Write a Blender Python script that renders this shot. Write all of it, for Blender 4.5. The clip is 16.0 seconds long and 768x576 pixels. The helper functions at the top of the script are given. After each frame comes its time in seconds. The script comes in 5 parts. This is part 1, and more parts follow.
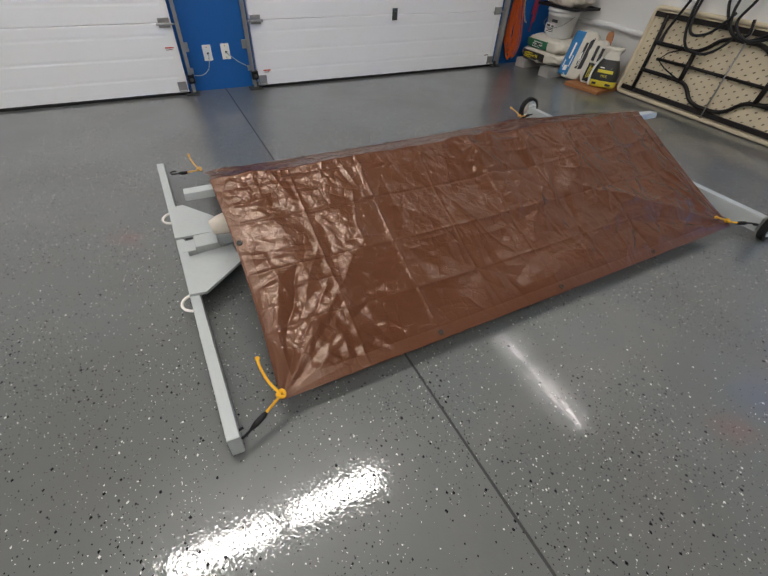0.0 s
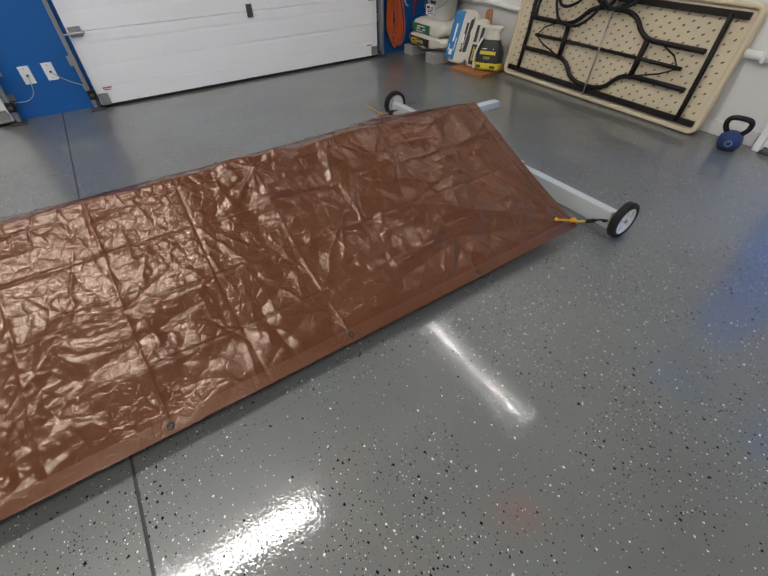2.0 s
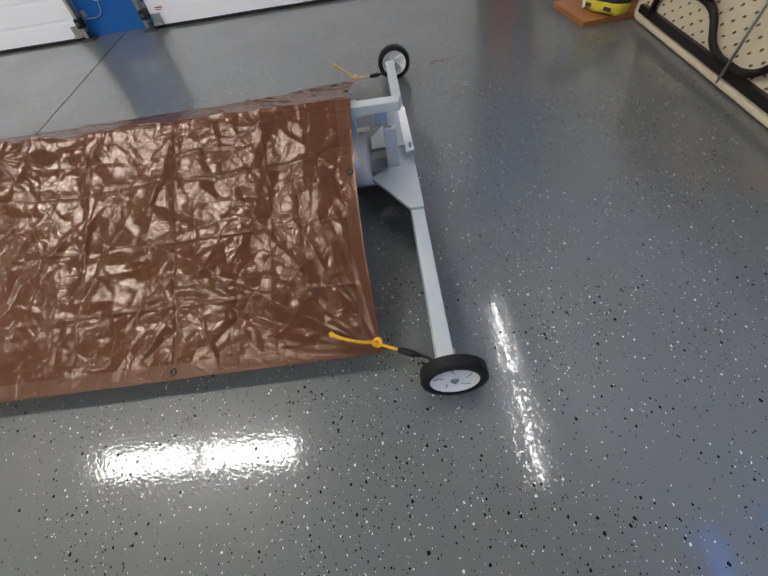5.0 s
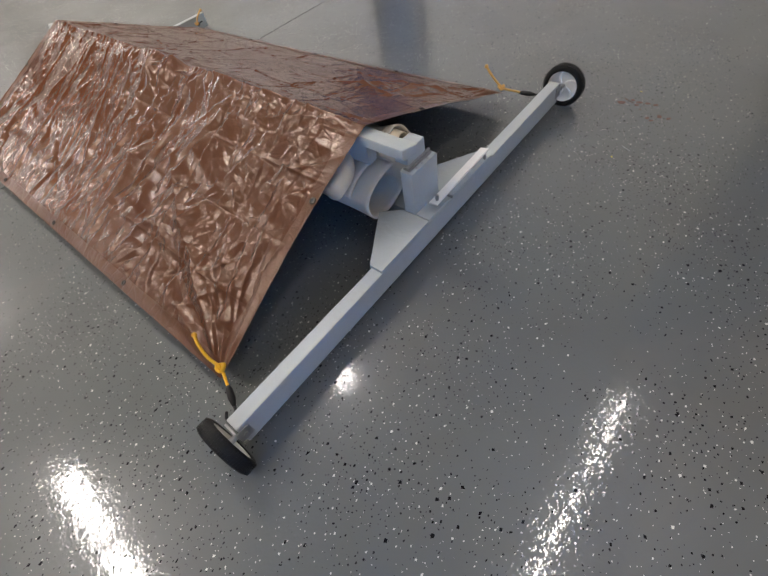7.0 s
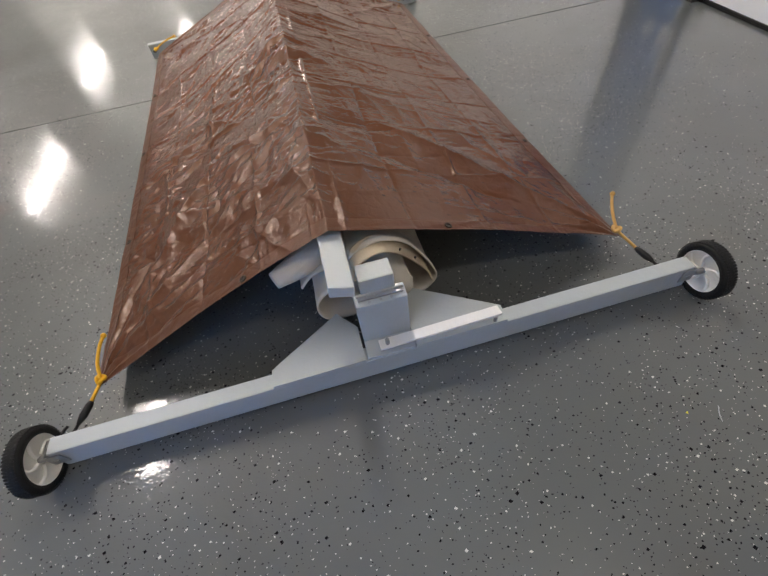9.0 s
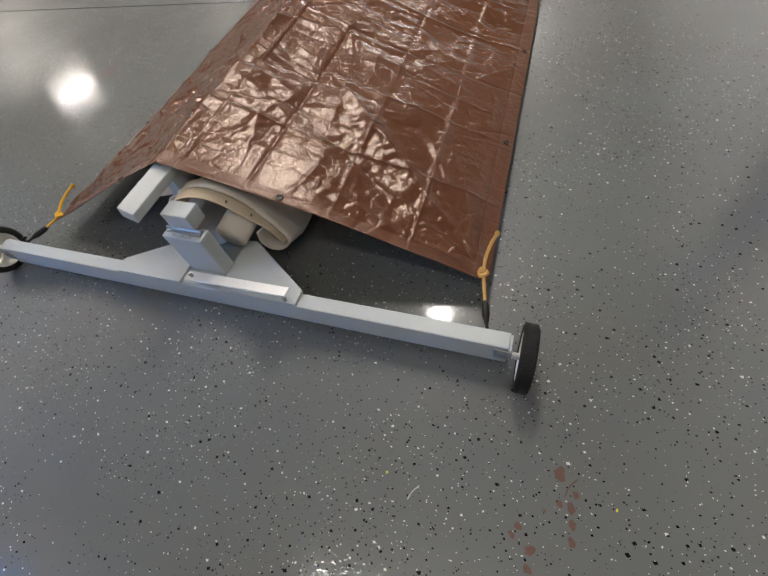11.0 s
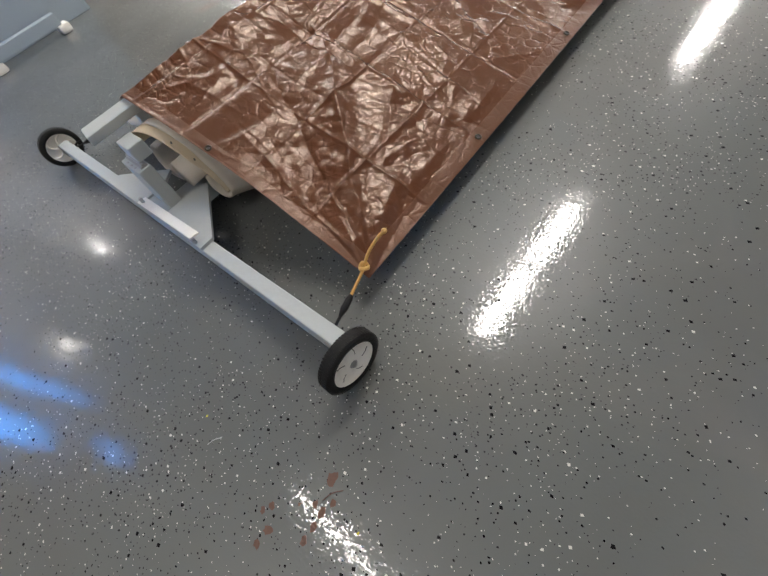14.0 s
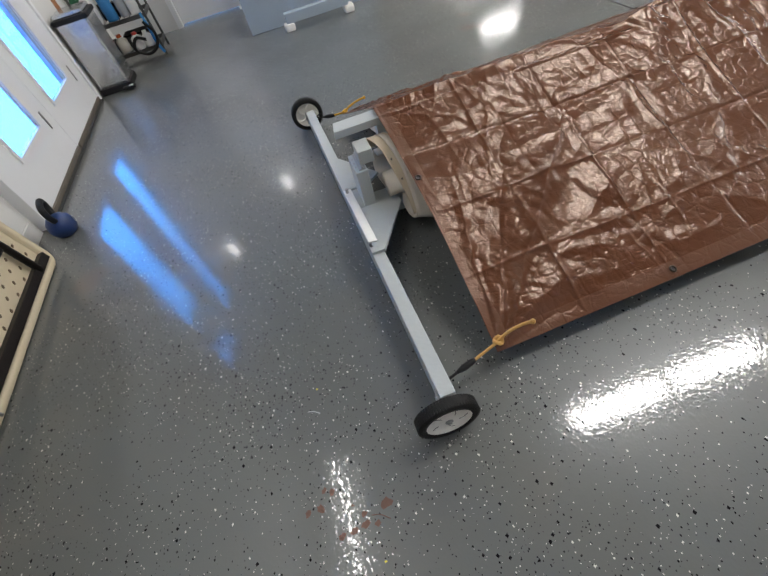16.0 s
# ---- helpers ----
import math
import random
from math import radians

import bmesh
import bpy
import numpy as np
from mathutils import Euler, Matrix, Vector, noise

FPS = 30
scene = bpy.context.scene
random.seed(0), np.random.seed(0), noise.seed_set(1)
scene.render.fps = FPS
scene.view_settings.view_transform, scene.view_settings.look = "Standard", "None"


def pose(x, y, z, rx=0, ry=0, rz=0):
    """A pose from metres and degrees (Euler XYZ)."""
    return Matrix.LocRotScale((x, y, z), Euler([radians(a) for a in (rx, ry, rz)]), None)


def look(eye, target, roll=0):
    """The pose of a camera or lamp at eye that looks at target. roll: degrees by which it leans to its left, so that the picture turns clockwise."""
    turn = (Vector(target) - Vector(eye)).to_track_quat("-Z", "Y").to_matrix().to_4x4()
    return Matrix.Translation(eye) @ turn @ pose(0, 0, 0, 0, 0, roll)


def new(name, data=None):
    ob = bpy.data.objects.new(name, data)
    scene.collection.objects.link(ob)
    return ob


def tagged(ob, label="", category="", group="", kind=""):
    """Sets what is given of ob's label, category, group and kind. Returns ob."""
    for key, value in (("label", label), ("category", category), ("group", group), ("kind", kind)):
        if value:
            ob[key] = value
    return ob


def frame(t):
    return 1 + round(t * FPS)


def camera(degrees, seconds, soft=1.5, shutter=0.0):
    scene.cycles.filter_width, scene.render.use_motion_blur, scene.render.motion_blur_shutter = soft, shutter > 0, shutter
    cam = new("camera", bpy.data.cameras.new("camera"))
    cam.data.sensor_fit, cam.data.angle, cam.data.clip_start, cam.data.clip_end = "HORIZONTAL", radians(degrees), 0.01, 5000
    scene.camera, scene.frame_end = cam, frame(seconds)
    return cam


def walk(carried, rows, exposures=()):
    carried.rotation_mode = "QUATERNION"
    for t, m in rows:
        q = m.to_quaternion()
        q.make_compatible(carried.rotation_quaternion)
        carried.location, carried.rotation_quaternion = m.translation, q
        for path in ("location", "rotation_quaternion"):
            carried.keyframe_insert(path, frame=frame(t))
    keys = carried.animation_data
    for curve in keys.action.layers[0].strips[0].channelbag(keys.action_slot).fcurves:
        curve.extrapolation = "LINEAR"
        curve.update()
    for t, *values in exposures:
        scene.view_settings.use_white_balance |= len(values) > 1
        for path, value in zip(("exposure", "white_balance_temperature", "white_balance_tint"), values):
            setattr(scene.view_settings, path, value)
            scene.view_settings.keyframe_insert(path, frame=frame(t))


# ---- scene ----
cam = camera(87.3, 16.0)

PATH = [
    (0, (-2.706, -1.697, 1.219), (-2.021, -0.385, -0.126), 3.0),
    (0.5, (-2.545, -1.77, 1.239), (-1.807, -0.471, -0.09), 3.1),
    (1, (-2.332, -1.846, 1.226), (-1.581, -0.513, -0.063), 1.4),
    (1.5, (-2.114, -1.828, 1.184), (-1.374, -0.5, -0.116), -0.2),
    (2, (-1.788, -1.745, 1.192), (-1.038, -0.499, -0.181), -1.4),
    (2.5, (-1.524, -1.744, 1.186), (-0.822, -0.543, -0.251), -1.9),
    (3, (-1.247, -1.768, 1.183), (-0.702, -0.53, -0.291), -2.8),
    (3.5, (-0.889, -1.658, 1.159), (-0.512, -0.359, -0.315), -5.2),
    (4, (-0.606, -1.576, 1.133), (-0.349, -0.28, -0.368), -7.6),
    (4.5, (-0.298, -1.516, 1.108), (-0.219, -0.235, -0.426), -9.7),
    (4.7, (-0.206, -1.488, 1.083), (-0.202, -0.216, -0.461), -10.2),
    (6.8, (0.617, -0.93, 1.069), (-0.287, -0.112, -0.517), -14.2),
    (7, (0.634, -0.847, 1.077), (-0.317, -0.062, -0.498), -13.5),
    (7.5, (0.648, -0.684, 1.092), (-0.407, -0.04, -0.481), -12.3),
    (8, (0.676, -0.502, 1.109), (-0.491, -0.035, -0.447), -10.3),
    (8.5, (0.581, -0.248, 1.081), (-0.632, 0.045, -0.483), -9.0),
    (9, (0.541, -0.059, 1.101), (-0.685, 0.086, -0.474), -9.0),
    (9.5, (0.599, 0.202, 1.115), (-0.618, 0.157, -0.471), -9.4),
    (9.7, (0.599, 0.307, 1.117), (-0.611, 0.208, -0.473), -9.3),
    (11.8, (0.356, 1.093, 1.054), (-0.473, 0.384, -0.623), -19.2),
    (12, (0.375, 1.111, 1.055), (-0.459, 0.446, -0.636), -18.3),
    (12.5, (0.386, 1.162, 1.052), (-0.486, 0.561, -0.644), -17.3),
    (13, (0.324, 1.341, 1.017), (-0.511, 0.638, -0.659), -18.6),
    (13.5, (0.224, 1.405, 0.968), (-0.519, 0.548, -0.679), -21.2),
    (14, (0.081, 1.442, 0.977), (-0.478, 0.459, -0.672), -24.0),
    (14.5, (0.059, 1.511, 1.022), (-0.323, 0.425, -0.614), -24.0),
    (15, (0.061, 1.563, 1.046), (-0.179, 0.418, -0.576), -21.2),
    (15.5, (0.076, 1.545, 1.062), (-0.062, 0.355, -0.54), -19.2),
    (16, (0.083, 1.376, 1.155), (-0.024, 0.086, -0.369), -16.9),
]
walk(cam, [(t, look(eye, target, roll)) for t, eye, target, roll in PATH],
     exposures=[(0.0, -0.32, 6500, 10), (1.5, -0.24, 6500, 10), (2.5, -0.11, 6450, 9), (4.5, -0.03, 6400, 9), (7.5, -0.06, 6800, 12), (9.5, 0.0, 6800, 12), (12.0, 0.15, 6780, 10), (14.0, 0.15, 6650, 10), (15.0, 0.15, 6480, 10), (16.0, 0.06, 6420, 9)])

# ---- world and light ----
W = bpy.data.worlds.new("sky")
scene.world = W
W.use_nodes = True
wn = W.node_tree.nodes
sky = wn.new("ShaderNodeTexSky")
sky.sky_type, sky.sun_disc = "NISHITA", False
sky.sun_elevation, sky.sun_rotation = radians(30), radians(60)
wn["Background"].inputs[1].default_value = 0.1
W.node_tree.links.new(sky.outputs[0], wn["Background"].inputs[0])

CEIL = 3.83
LAMP_W = 53.0


def strip_lamp(x, y, along_y, wide=0.10, power=LAMP_W):
    """The light of one ceiling fixture, four feet long."""
    d = bpy.data.lights.new("strip_light", "AREA")
    d.shape, d.size, d.size_y, d.energy, d.color = "RECTANGLE", 1.12, wide, power, (1.0, 0.955, 0.915)
    ob = new("strip_light", d)
    ob.matrix_world = pose(x, y, CEIL - 0.085, 0, 0, 90 if along_y else 0)
    return ob


LAMPS = [(cx + dx, cy, 0) for cx, cy in ((-2.87, 0.12), (-2.60, -2.95), (-8.9, 0.12), (-8.9, -3.10), (-8.6, -6.05), (-14.4, 0.12), (-14.4, -3.15), (-14.6, -6.25)) for dx in (-0.63, 0.63)]
LAMPS += [(-6.5, -10.8, 0), (1.10, 0.12, 1), (1.10, 1.36, 1)]
for lx, ly, la in LAMPS:
    strip_lamp(lx, ly, la, 0.045 if la else 0.26 if lx > -5 else 0.20, 12.0 if la else LAMP_W if lx > -5 else 48.0)


def window_lamp(y, z, sy, sz, power):
    """Daylight in a pane of the entry door."""
    d = bpy.data.lights.new("window_light", "AREA")
    d.shape, d.size, d.size_y, d.energy, d.color = "RECTANGLE", sz, sy, power, (0.035, 0.24, 1.0)
    ob = new("window_light", d)
    ob.matrix_world = pose(1.597, y, z, 0, 90, 0)
    return ob


window_lamp(-2.122, 1.235, 0.36, 1.88, 2.3)
window_lamp(-1.355, 0.855, 0.36, 1.12, 1.4)
window_lamp(-1.355, 2.03, 0.36, 0.28, 0.35)


# ---- materials ----
def nodes(name):
    m = bpy.data.materials.new(name)
    m.use_nodes = True
    t = m.node_tree
    return m, t, t.nodes["Principled BSDF"]


def add(t, kind, **ins):
    n = t.nodes.new(kind)
    for k, v in ins.items():
        n.inputs[k.replace("_", " ")].default_value = v
    return n


def maths(t, op, a, b=None, c=None):
    n = t.nodes.new("ShaderNodeMath")
    n.operation = op
    for i, v in enumerate((a, b, c)):
        if v is None:
            continue
        if isinstance(v, (int, float)):
            n.inputs[i].default_value = v
        else:
            t.links.new(v, n.inputs[i])
    return n.outputs[0]


def mixc(t, f, a, b):
    n = t.nodes.new("ShaderNodeMix")
    n.data_type = "RGBA"
    for i, v in ((0, f), (6, a), (7, b)):
        if isinstance(v, (int, float)):
            n.inputs[i].default_value = v
        elif isinstance(v, tuple):
            n.inputs[i].default_value = (*v, 1)
        else:
            t.links.new(v, n.inputs[i])
    return n.outputs[2]


def M(name, col, rough=0.5, metal=0.0, var=0.15, scale=6.0, bump=0.1, bscale=90.0, coat=0.0, dirt=0.0, dirtc=(0.08, 0.07, 0.06), stretch=None, spec=0.5):
    """A surface with broad mottling, fine grain and some dirt."""
    m, t, p = nodes(name)
    tc = t.nodes.new("ShaderNodeTexCoord")
    co = tc.outputs["Object"]
    if stretch:
        mp = t.nodes.new("ShaderNodeMapping")
        mp.inputs["Scale"].default_value = stretch
        t.links.new(co, mp.inputs[0])
        co = mp.outputs[0]
    n1, n2 = add(t, "ShaderNodeTexNoise", Scale=scale, Detail=4.0), add(t, "ShaderNodeTexNoise", Scale=bscale, Detail=3.0)
    for n in (n1, n2):
        t.links.new(co, n.inputs["Vector"])
    lo, hi = tuple(c * (1 - var) for c in col), tuple(min(1, c * (1 + var)) for c in col)
    base = mixc(t, n1.outputs[0], lo, hi)
    grain = maths(t, "MULTIPLY", n2.outputs[0], 0.35)
    base = mixc(t, grain, base, lo)
    if dirt:
        n3 = add(t, "ShaderNodeTexNoise", Scale=scale * 2.7, Detail=6.0, Roughness=0.7)
        t.links.new(co, n3.inputs["Vector"])
        base = mixc(t, maths(t, "MULTIPLY", maths(t, "SMOOTH_MAX", maths(t, "SUBTRACT", n3.outputs[0], 0.55), 0.0, 0.1), dirt * 4), base, dirtc)
    t.links.new(base, p.inputs["Base Color"])
    t.links.new(maths(t, "ADD", maths(t, "MULTIPLY", n1.outputs[0], 0.2), rough - 0.1), p.inputs["Roughness"])
    p.inputs["Metallic"].default_value, p.inputs["Coat Weight"].default_value = metal, coat
    p.inputs["Specular IOR Level"].default_value = spec
    b = add(t, "ShaderNodeBump", Strength=bump, Distance=0.01)
    t.links.new(n2.outputs[0], b.inputs["Height"])
    t.links.new(b.outputs[0], p.inputs["Normal"])
    return m


def floor_material():
    """Grey epoxy with scattered black and white flakes under a clear, slightly rippled coat."""
    m, t, p = nodes("epoxy_floor")
    tc = t.nodes.new("ShaderNodeTexCoord")
    co = tc.outputs["Object"]
    big = add(t, "ShaderNodeTexNoise", Scale=0.9, Detail=5.0, Roughness=0.6)
    mid = add(t, "ShaderNodeTexNoise", Scale=7.0, Detail=5.0)
    t.links.new(co, big.inputs["Vector"]), t.links.new(co, mid.inputs["Vector"])
    base = mixc(t, big.outputs[0], FLOOR_LO, FLOOR_HI)
    base = mixc(t, maths(t, "MULTIPLY", mid.outputs[0], 0.3), base, (0.125, 0.13, 0.125))
    scuff = add(t, "ShaderNodeTexNoise", Scale=1.5, Detail=3.0, Roughness=0.55, Distortion=0.2)
    t.links.new(co, scuff.inputs["Vector"])
    haze = t.nodes.new("ShaderNodeMapRange")
    t.links.new(scuff.outputs[0], haze.inputs[0])
    haze.inputs[1].default_value, haze.inputs[2].default_value = 0.30, 0.78
    haze.interpolation_type = "SMOOTHSTEP"
    base = mixc(t, maths(t, "MULTIPLY", haze.outputs[0], 0.7), base, (0.110, 0.109, 0.104))
    smudge = add(t, "ShaderNodeTexNoise", Scale=1.9, Detail=7.0, Roughness=0.62, Distortion=1.4)
    t.links.new(co, smudge.inputs["Vector"])
    worn = t.nodes.new("ShaderNodeMapRange")
    worn.interpolation_type = "SMOOTHSTEP"
    t.links.new(smudge.outputs[0], worn.inputs[0])
    worn.inputs[1].default_value, worn.inputs[2].default_value = 0.50, 0.72
    base = mixc(t, maths(t, "MULTIPLY", worn.outputs[0], 0.45), base, (0.150, 0.146, 0.138))
    place = t.nodes.new("ShaderNodeSeparateXYZ")
    t.links.new(co, place.inputs[0])
    bare = t.nodes.new("ShaderNodeMapRange")
    t.links.new(place.outputs[1], bare.inputs[0])
    bare.inputs[1].default_value, bare.inputs[2].default_value, bare.inputs[4].default_value = 1.4, 2.2, 0.22
    warp = add(t, "ShaderNodeTexNoise", Scale=130.0, Detail=1.0)
    t.links.new(co, warp.inputs["Vector"])
    wv = t.nodes.new("ShaderNodeVectorMath")
    wv.operation = "MULTIPLY_ADD"
    t.links.new(warp.outputs["Color"], wv.inputs[0])
    wv.inputs[1].default_value = (0.0050, 0.0050, 0.0)
    t.links.new(co, wv.inputs[2])
    patch = add(t, "ShaderNodeTexNoise", Scale=2.2, Detail=3.0)
    t.links.new(co, patch.inputs["Vector"])
    chips, lumps = None, None
    for scale, keep, size, metric, turn in ((30.0, 0.84, 0.090, "MANHATTAN", 0.3), (47.0, 0.74, 0.094, "CHEBYCHEV", 1.1), (63.0, 0.71, 0.098, "MANHATTAN", 0.8), (95.0, 0.72, 0.115, "EUCLIDEAN", 0.0)):
        spin = t.nodes.new("ShaderNodeMapping")
        spin.inputs["Rotation"].default_value = (0, 0, turn)
        spin.inputs["Scale"].default_value = (1.0, 0.80, 1.0)
        t.links.new(wv.outputs[0], spin.inputs[0])
        v = add(t, "ShaderNodeTexVoronoi", Scale=scale)
        v.voronoi_dimensions, v.distance = "2D", metric
        t.links.new(spin.outputs[0], v.inputs["Vector"])
        sep = t.nodes.new("ShaderNodeSeparateColor")
        t.links.new(v.outputs["Color"], sep.inputs[0])
        rad = maths(t, "MULTIPLY", maths(t, "ADD", maths(t, "MULTIPLY", sep.outputs[2], sep.outputs[2]), 0.55), size)
        white = maths(t, "GREATER_THAN", sep.outputs[1], 0.60)
        rad = maths(t, "MULTIPLY", rad, maths(t, "SUBTRACT", 1.12, maths(t, "MULTIPLY", white, 0.24)))
        here = maths(t, "LESS_THAN", v.outputs["Distance"], rad)
        dens = maths(t, "ADD", maths(t, "ADD", maths(t, "MULTIPLY", patch.outputs[0], 1.2), keep - 0.60), bare.outputs[0])
        here = maths(t, "MULTIPLY", here, maths(t, "GREATER_THAN", sep.outputs[0], dens))
        shade = mixc(t, white, (0.006, 0.006, 0.007), (0.62, 0.61, 0.56))
        base = mixc(t, here, base, shade)
        lump = t.nodes.new("ShaderNodeMath")
        lump.operation, lump.use_clamp = "SUBTRACT", True
        lump.inputs[0].default_value = 1.0
        t.links.new(maths(t, "DIVIDE", v.outputs["Distance"], 3.0 * size), lump.inputs[1])
        lumps = lump.outputs[0] if lumps is None else maths(t, "ADD", lumps, lump.outputs[0])
        chips = here if chips is None else maths(t, "MAXIMUM", chips, here)
    # faint reddish stains
    for sx, sy, sr in ((-1.30, -1.62, 0.10), (-1.38, -1.86, 0.06), (-3.1, 0.35, 0.10), (1.25, -0.30, 0.09)):
        dv = t.nodes.new("ShaderNodeVectorMath")
        dv.operation = "DISTANCE"
        t.links.new(co, dv.inputs[0])
        dv.inputs[1].default_value = (sx, sy, 0)
        k = maths(t, "SUBTRACT", maths(t, "MULTIPLY", mid.outputs[0], 2.2), maths(t, "DIVIDE", dv.outputs["Value"], sr))
        n = t.nodes.new("ShaderNodeMath")
        n.operation, n.use_clamp = "MULTIPLY", True
        t.links.new(k, n.inputs[0])
        n.inputs[1].default_value = 0.55
        base = mixc(t, maths(t, "MULTIPLY", n.outputs[0], 0.5), base, (0.22, 0.10, 0.08))
    t.links.new(base, p.inputs["Base Color"])
    rough = maths(t, "ADD", maths(t, "MULTIPLY", mid.outputs[0], 0.012), maths(t, "ADD", maths(t, "MULTIPLY", haze.outputs[0], 0.012), 0.008))
    rough = maths(t, "ADD", rough, maths(t, "MULTIPLY", worn.outputs[0], 0.07))
    t.links.new(maths(t, "ADD", rough, maths(t, "MULTIPLY", chips, 0.25)), p.inputs["Coat Roughness"])
    t.links.new(maths(t, "ADD", maths(t, "MULTIPLY", haze.outputs[0], 0.10), 0.32), p.inputs["Roughness"])
    p.inputs["Coat IOR"].default_value = 1.45
    t.links.new(maths(t, "SUBTRACT", 1.0, maths(t, "MULTIPLY", chips, 0.95)), p.inputs["Coat Weight"])
    t.links.new(maths(t, "SUBTRACT", 0.35, maths(t, "MULTIPLY", chips, 0.32)), p.inputs["Specular IOR Level"])
    rip = add(t, "ShaderNodeTexNoise", Scale=150.0, Detail=1.5)
    wave = add(t, "ShaderNodeTexNoise", Scale=9.0, Detail=2.0)
    t.links.new(co, rip.inputs["Vector"]), t.links.new(co, wave.inputs["Vector"])
    h = maths(t, "ADD", maths(t, "MULTIPLY", rip.outputs[0], 0.00009), maths(t, "MULTIPLY", wave.outputs[0], 0.0003))
    h = maths(t, "ADD", h, maths(t, "MULTIPLY", lumps, 0.00015))
    h = maths(t, "ADD", h, maths(t, "MULTIPLY", chips, 0.00014))
    b = add(t, "ShaderNodeBump", Strength=0.5, Distance=1.0)
    t.links.new(h, b.inputs["Height"])
    t.links.new(b.outputs[0], p.inputs["Normal"]), t.links.new(b.outputs[0], p.inputs["Coat Normal"])
    return m


def tarp_material(name, col, rough):
    """Brown coated polyethylene: faint weave, small crumples and scuffs."""
    m, t, p = nodes(name)
    tc = t.nodes.new("ShaderNodeTexCoord")
    co = tc.outputs["Object"]
    n1 = add(t, "ShaderNodeTexNoise", Scale=3.0, Detail=5.0)
    n2 = add(t, "ShaderNodeTexNoise", Scale=70.0, Detail=4.0, Roughness=0.6)
    n3 = add(t, "ShaderNodeTexNoise", Scale=400.0, Detail=1.0)
    mp = t.nodes.new("ShaderNodeMapping")
    mp.inputs["Scale"].default_value = (26.0, 190.0, 150.0)
    t.links.new(co, mp.inputs[0])
    n4 = add(t, "ShaderNodeTexNoise", Scale=1.0, Detail=3.0)
    t.links.new(mp.outputs[0], n4.inputs["Vector"])
    for n in (n1, n2, n3):
        t.links.new(co, n.inputs["Vector"])
    bend = add(t, "ShaderNodeTexNoise", Scale=14.0, Detail=2.0)
    t.links.new(co, bend.inputs["Vector"])
    bent = t.nodes.new("ShaderNodeVectorMath")
    bent.operation = "MULTIPLY_ADD"
    t.links.new(bend.outputs["Color"], bent.inputs[0])
    bent.inputs[1].default_value = (0.05, 0.05, 0.02)
    t.links.new(co, bent.inputs[2])
    lines = None
    for scale, amp in ((21.0, 0.0022), (48.0, 0.0008)):
        vo = add(t, "ShaderNodeTexVoronoi", Scale=scale)
        vo.feature, vo.voronoi_dimensions = "DISTANCE_TO_EDGE", "2D"
        t.links.new(bent.outputs[0], vo.inputs["Vector"])
        fold = maths(t, "MULTIPLY", maths(t, "MINIMUM", vo.outputs["Distance"], 0.14), amp / 0.14)
        lines = fold if lines is None else maths(t, "ADD", lines, fold)
    base = mixc(t, n1.outputs[0], tuple(c * 0.86 for c in col), tuple(c * 1.14 for c in col))
    base = mixc(t, maths(t, "MULTIPLY", n3.outputs[0], 0.3), base, tuple(c * 0.8 for c in col))
    t.links.new(base, p.inputs["Base Color"])
    t.links.new(maths(t, "ADD", maths(t, "MULTIPLY", n2.outputs[0], 0.08), rough - 0.04), p.inputs["Roughness"])
    p.inputs["Specular IOR Level"].default_value = 0.48
    p.inputs["Specular Tint"].default_value = (1.0, 0.80, 0.65, 1)
    h = maths(t, "ADD", maths(t, "MULTIPLY", n2.outputs[0], 0.0007), maths(t, "MULTIPLY", n3.outputs[0], 0.00012))
    h = maths(t, "ADD", h, maths(t, "ADD", maths(t, "MULTIPLY", n4.outputs[0], 0.0012), maths(t, "MULTIPLY", lines, maths(t, "ADD", maths(t, "MULTIPLY", n1.outputs[0], 2.0), -0.5))))
    b = add(t, "ShaderNodeBump", Strength=0.5, Distance=1.0)
    t.links.new(h, b.inputs["Height"])
    t.links.new(b.outputs[0], p.inputs["Normal"])
    return m


def glow(name, col, power):
    m, t, p = nodes(name)
    n = add(t, "ShaderNodeTexNoise", Scale=3.0, Detail=4.0)
    t.links.new(mixc(t, n.outputs[0], tuple(c * 0.7 for c in col), col), p.inputs["Emission Color"])
    p.inputs["Base Color"].default_value = (0, 0, 0, 1)
    p.inputs["Emission Strength"].default_value = power
    return m


FLOOR_LO, FLOOR_HI = (0.100, 0.110, 0.107), (0.150, 0.161, 0.156)
EPOXY = floor_material()
TARP = tarp_material("brown_tarp", (0.098, 0.0360, 0.0172), 0.19)
HEM = tarp_material("brown_hem", (0.100, 0.0375, 0.0182), 0.30)
WHITE_WALL = M("white_wall_paint", (0.74, 0.74, 0.72), 0.6, var=0.05, scale=1.5, bump=0.15, bscale=70, dirt=0.12, dirtc=(0.4, 0.38, 0.34))
BLUE_WALL = M("blue_wall_paint", (0.004, 0.105, 0.36), 0.5, var=0.10, scale=2.0, bump=0.12, bscale=60)
CEILING = M("ceiling_paint", (0.51, 0.505, 0.485), 0.7, var=0.05, scale=1.0, bump=0.1)
DOOR_WHITE = M("door_white_steel", (0.83, 0.84, 0.85), 0.42, var=0.04, scale=2.0, bump=0.10, bscale=140, dirt=0.10, dirtc=(0.5, 0.48, 0.44))
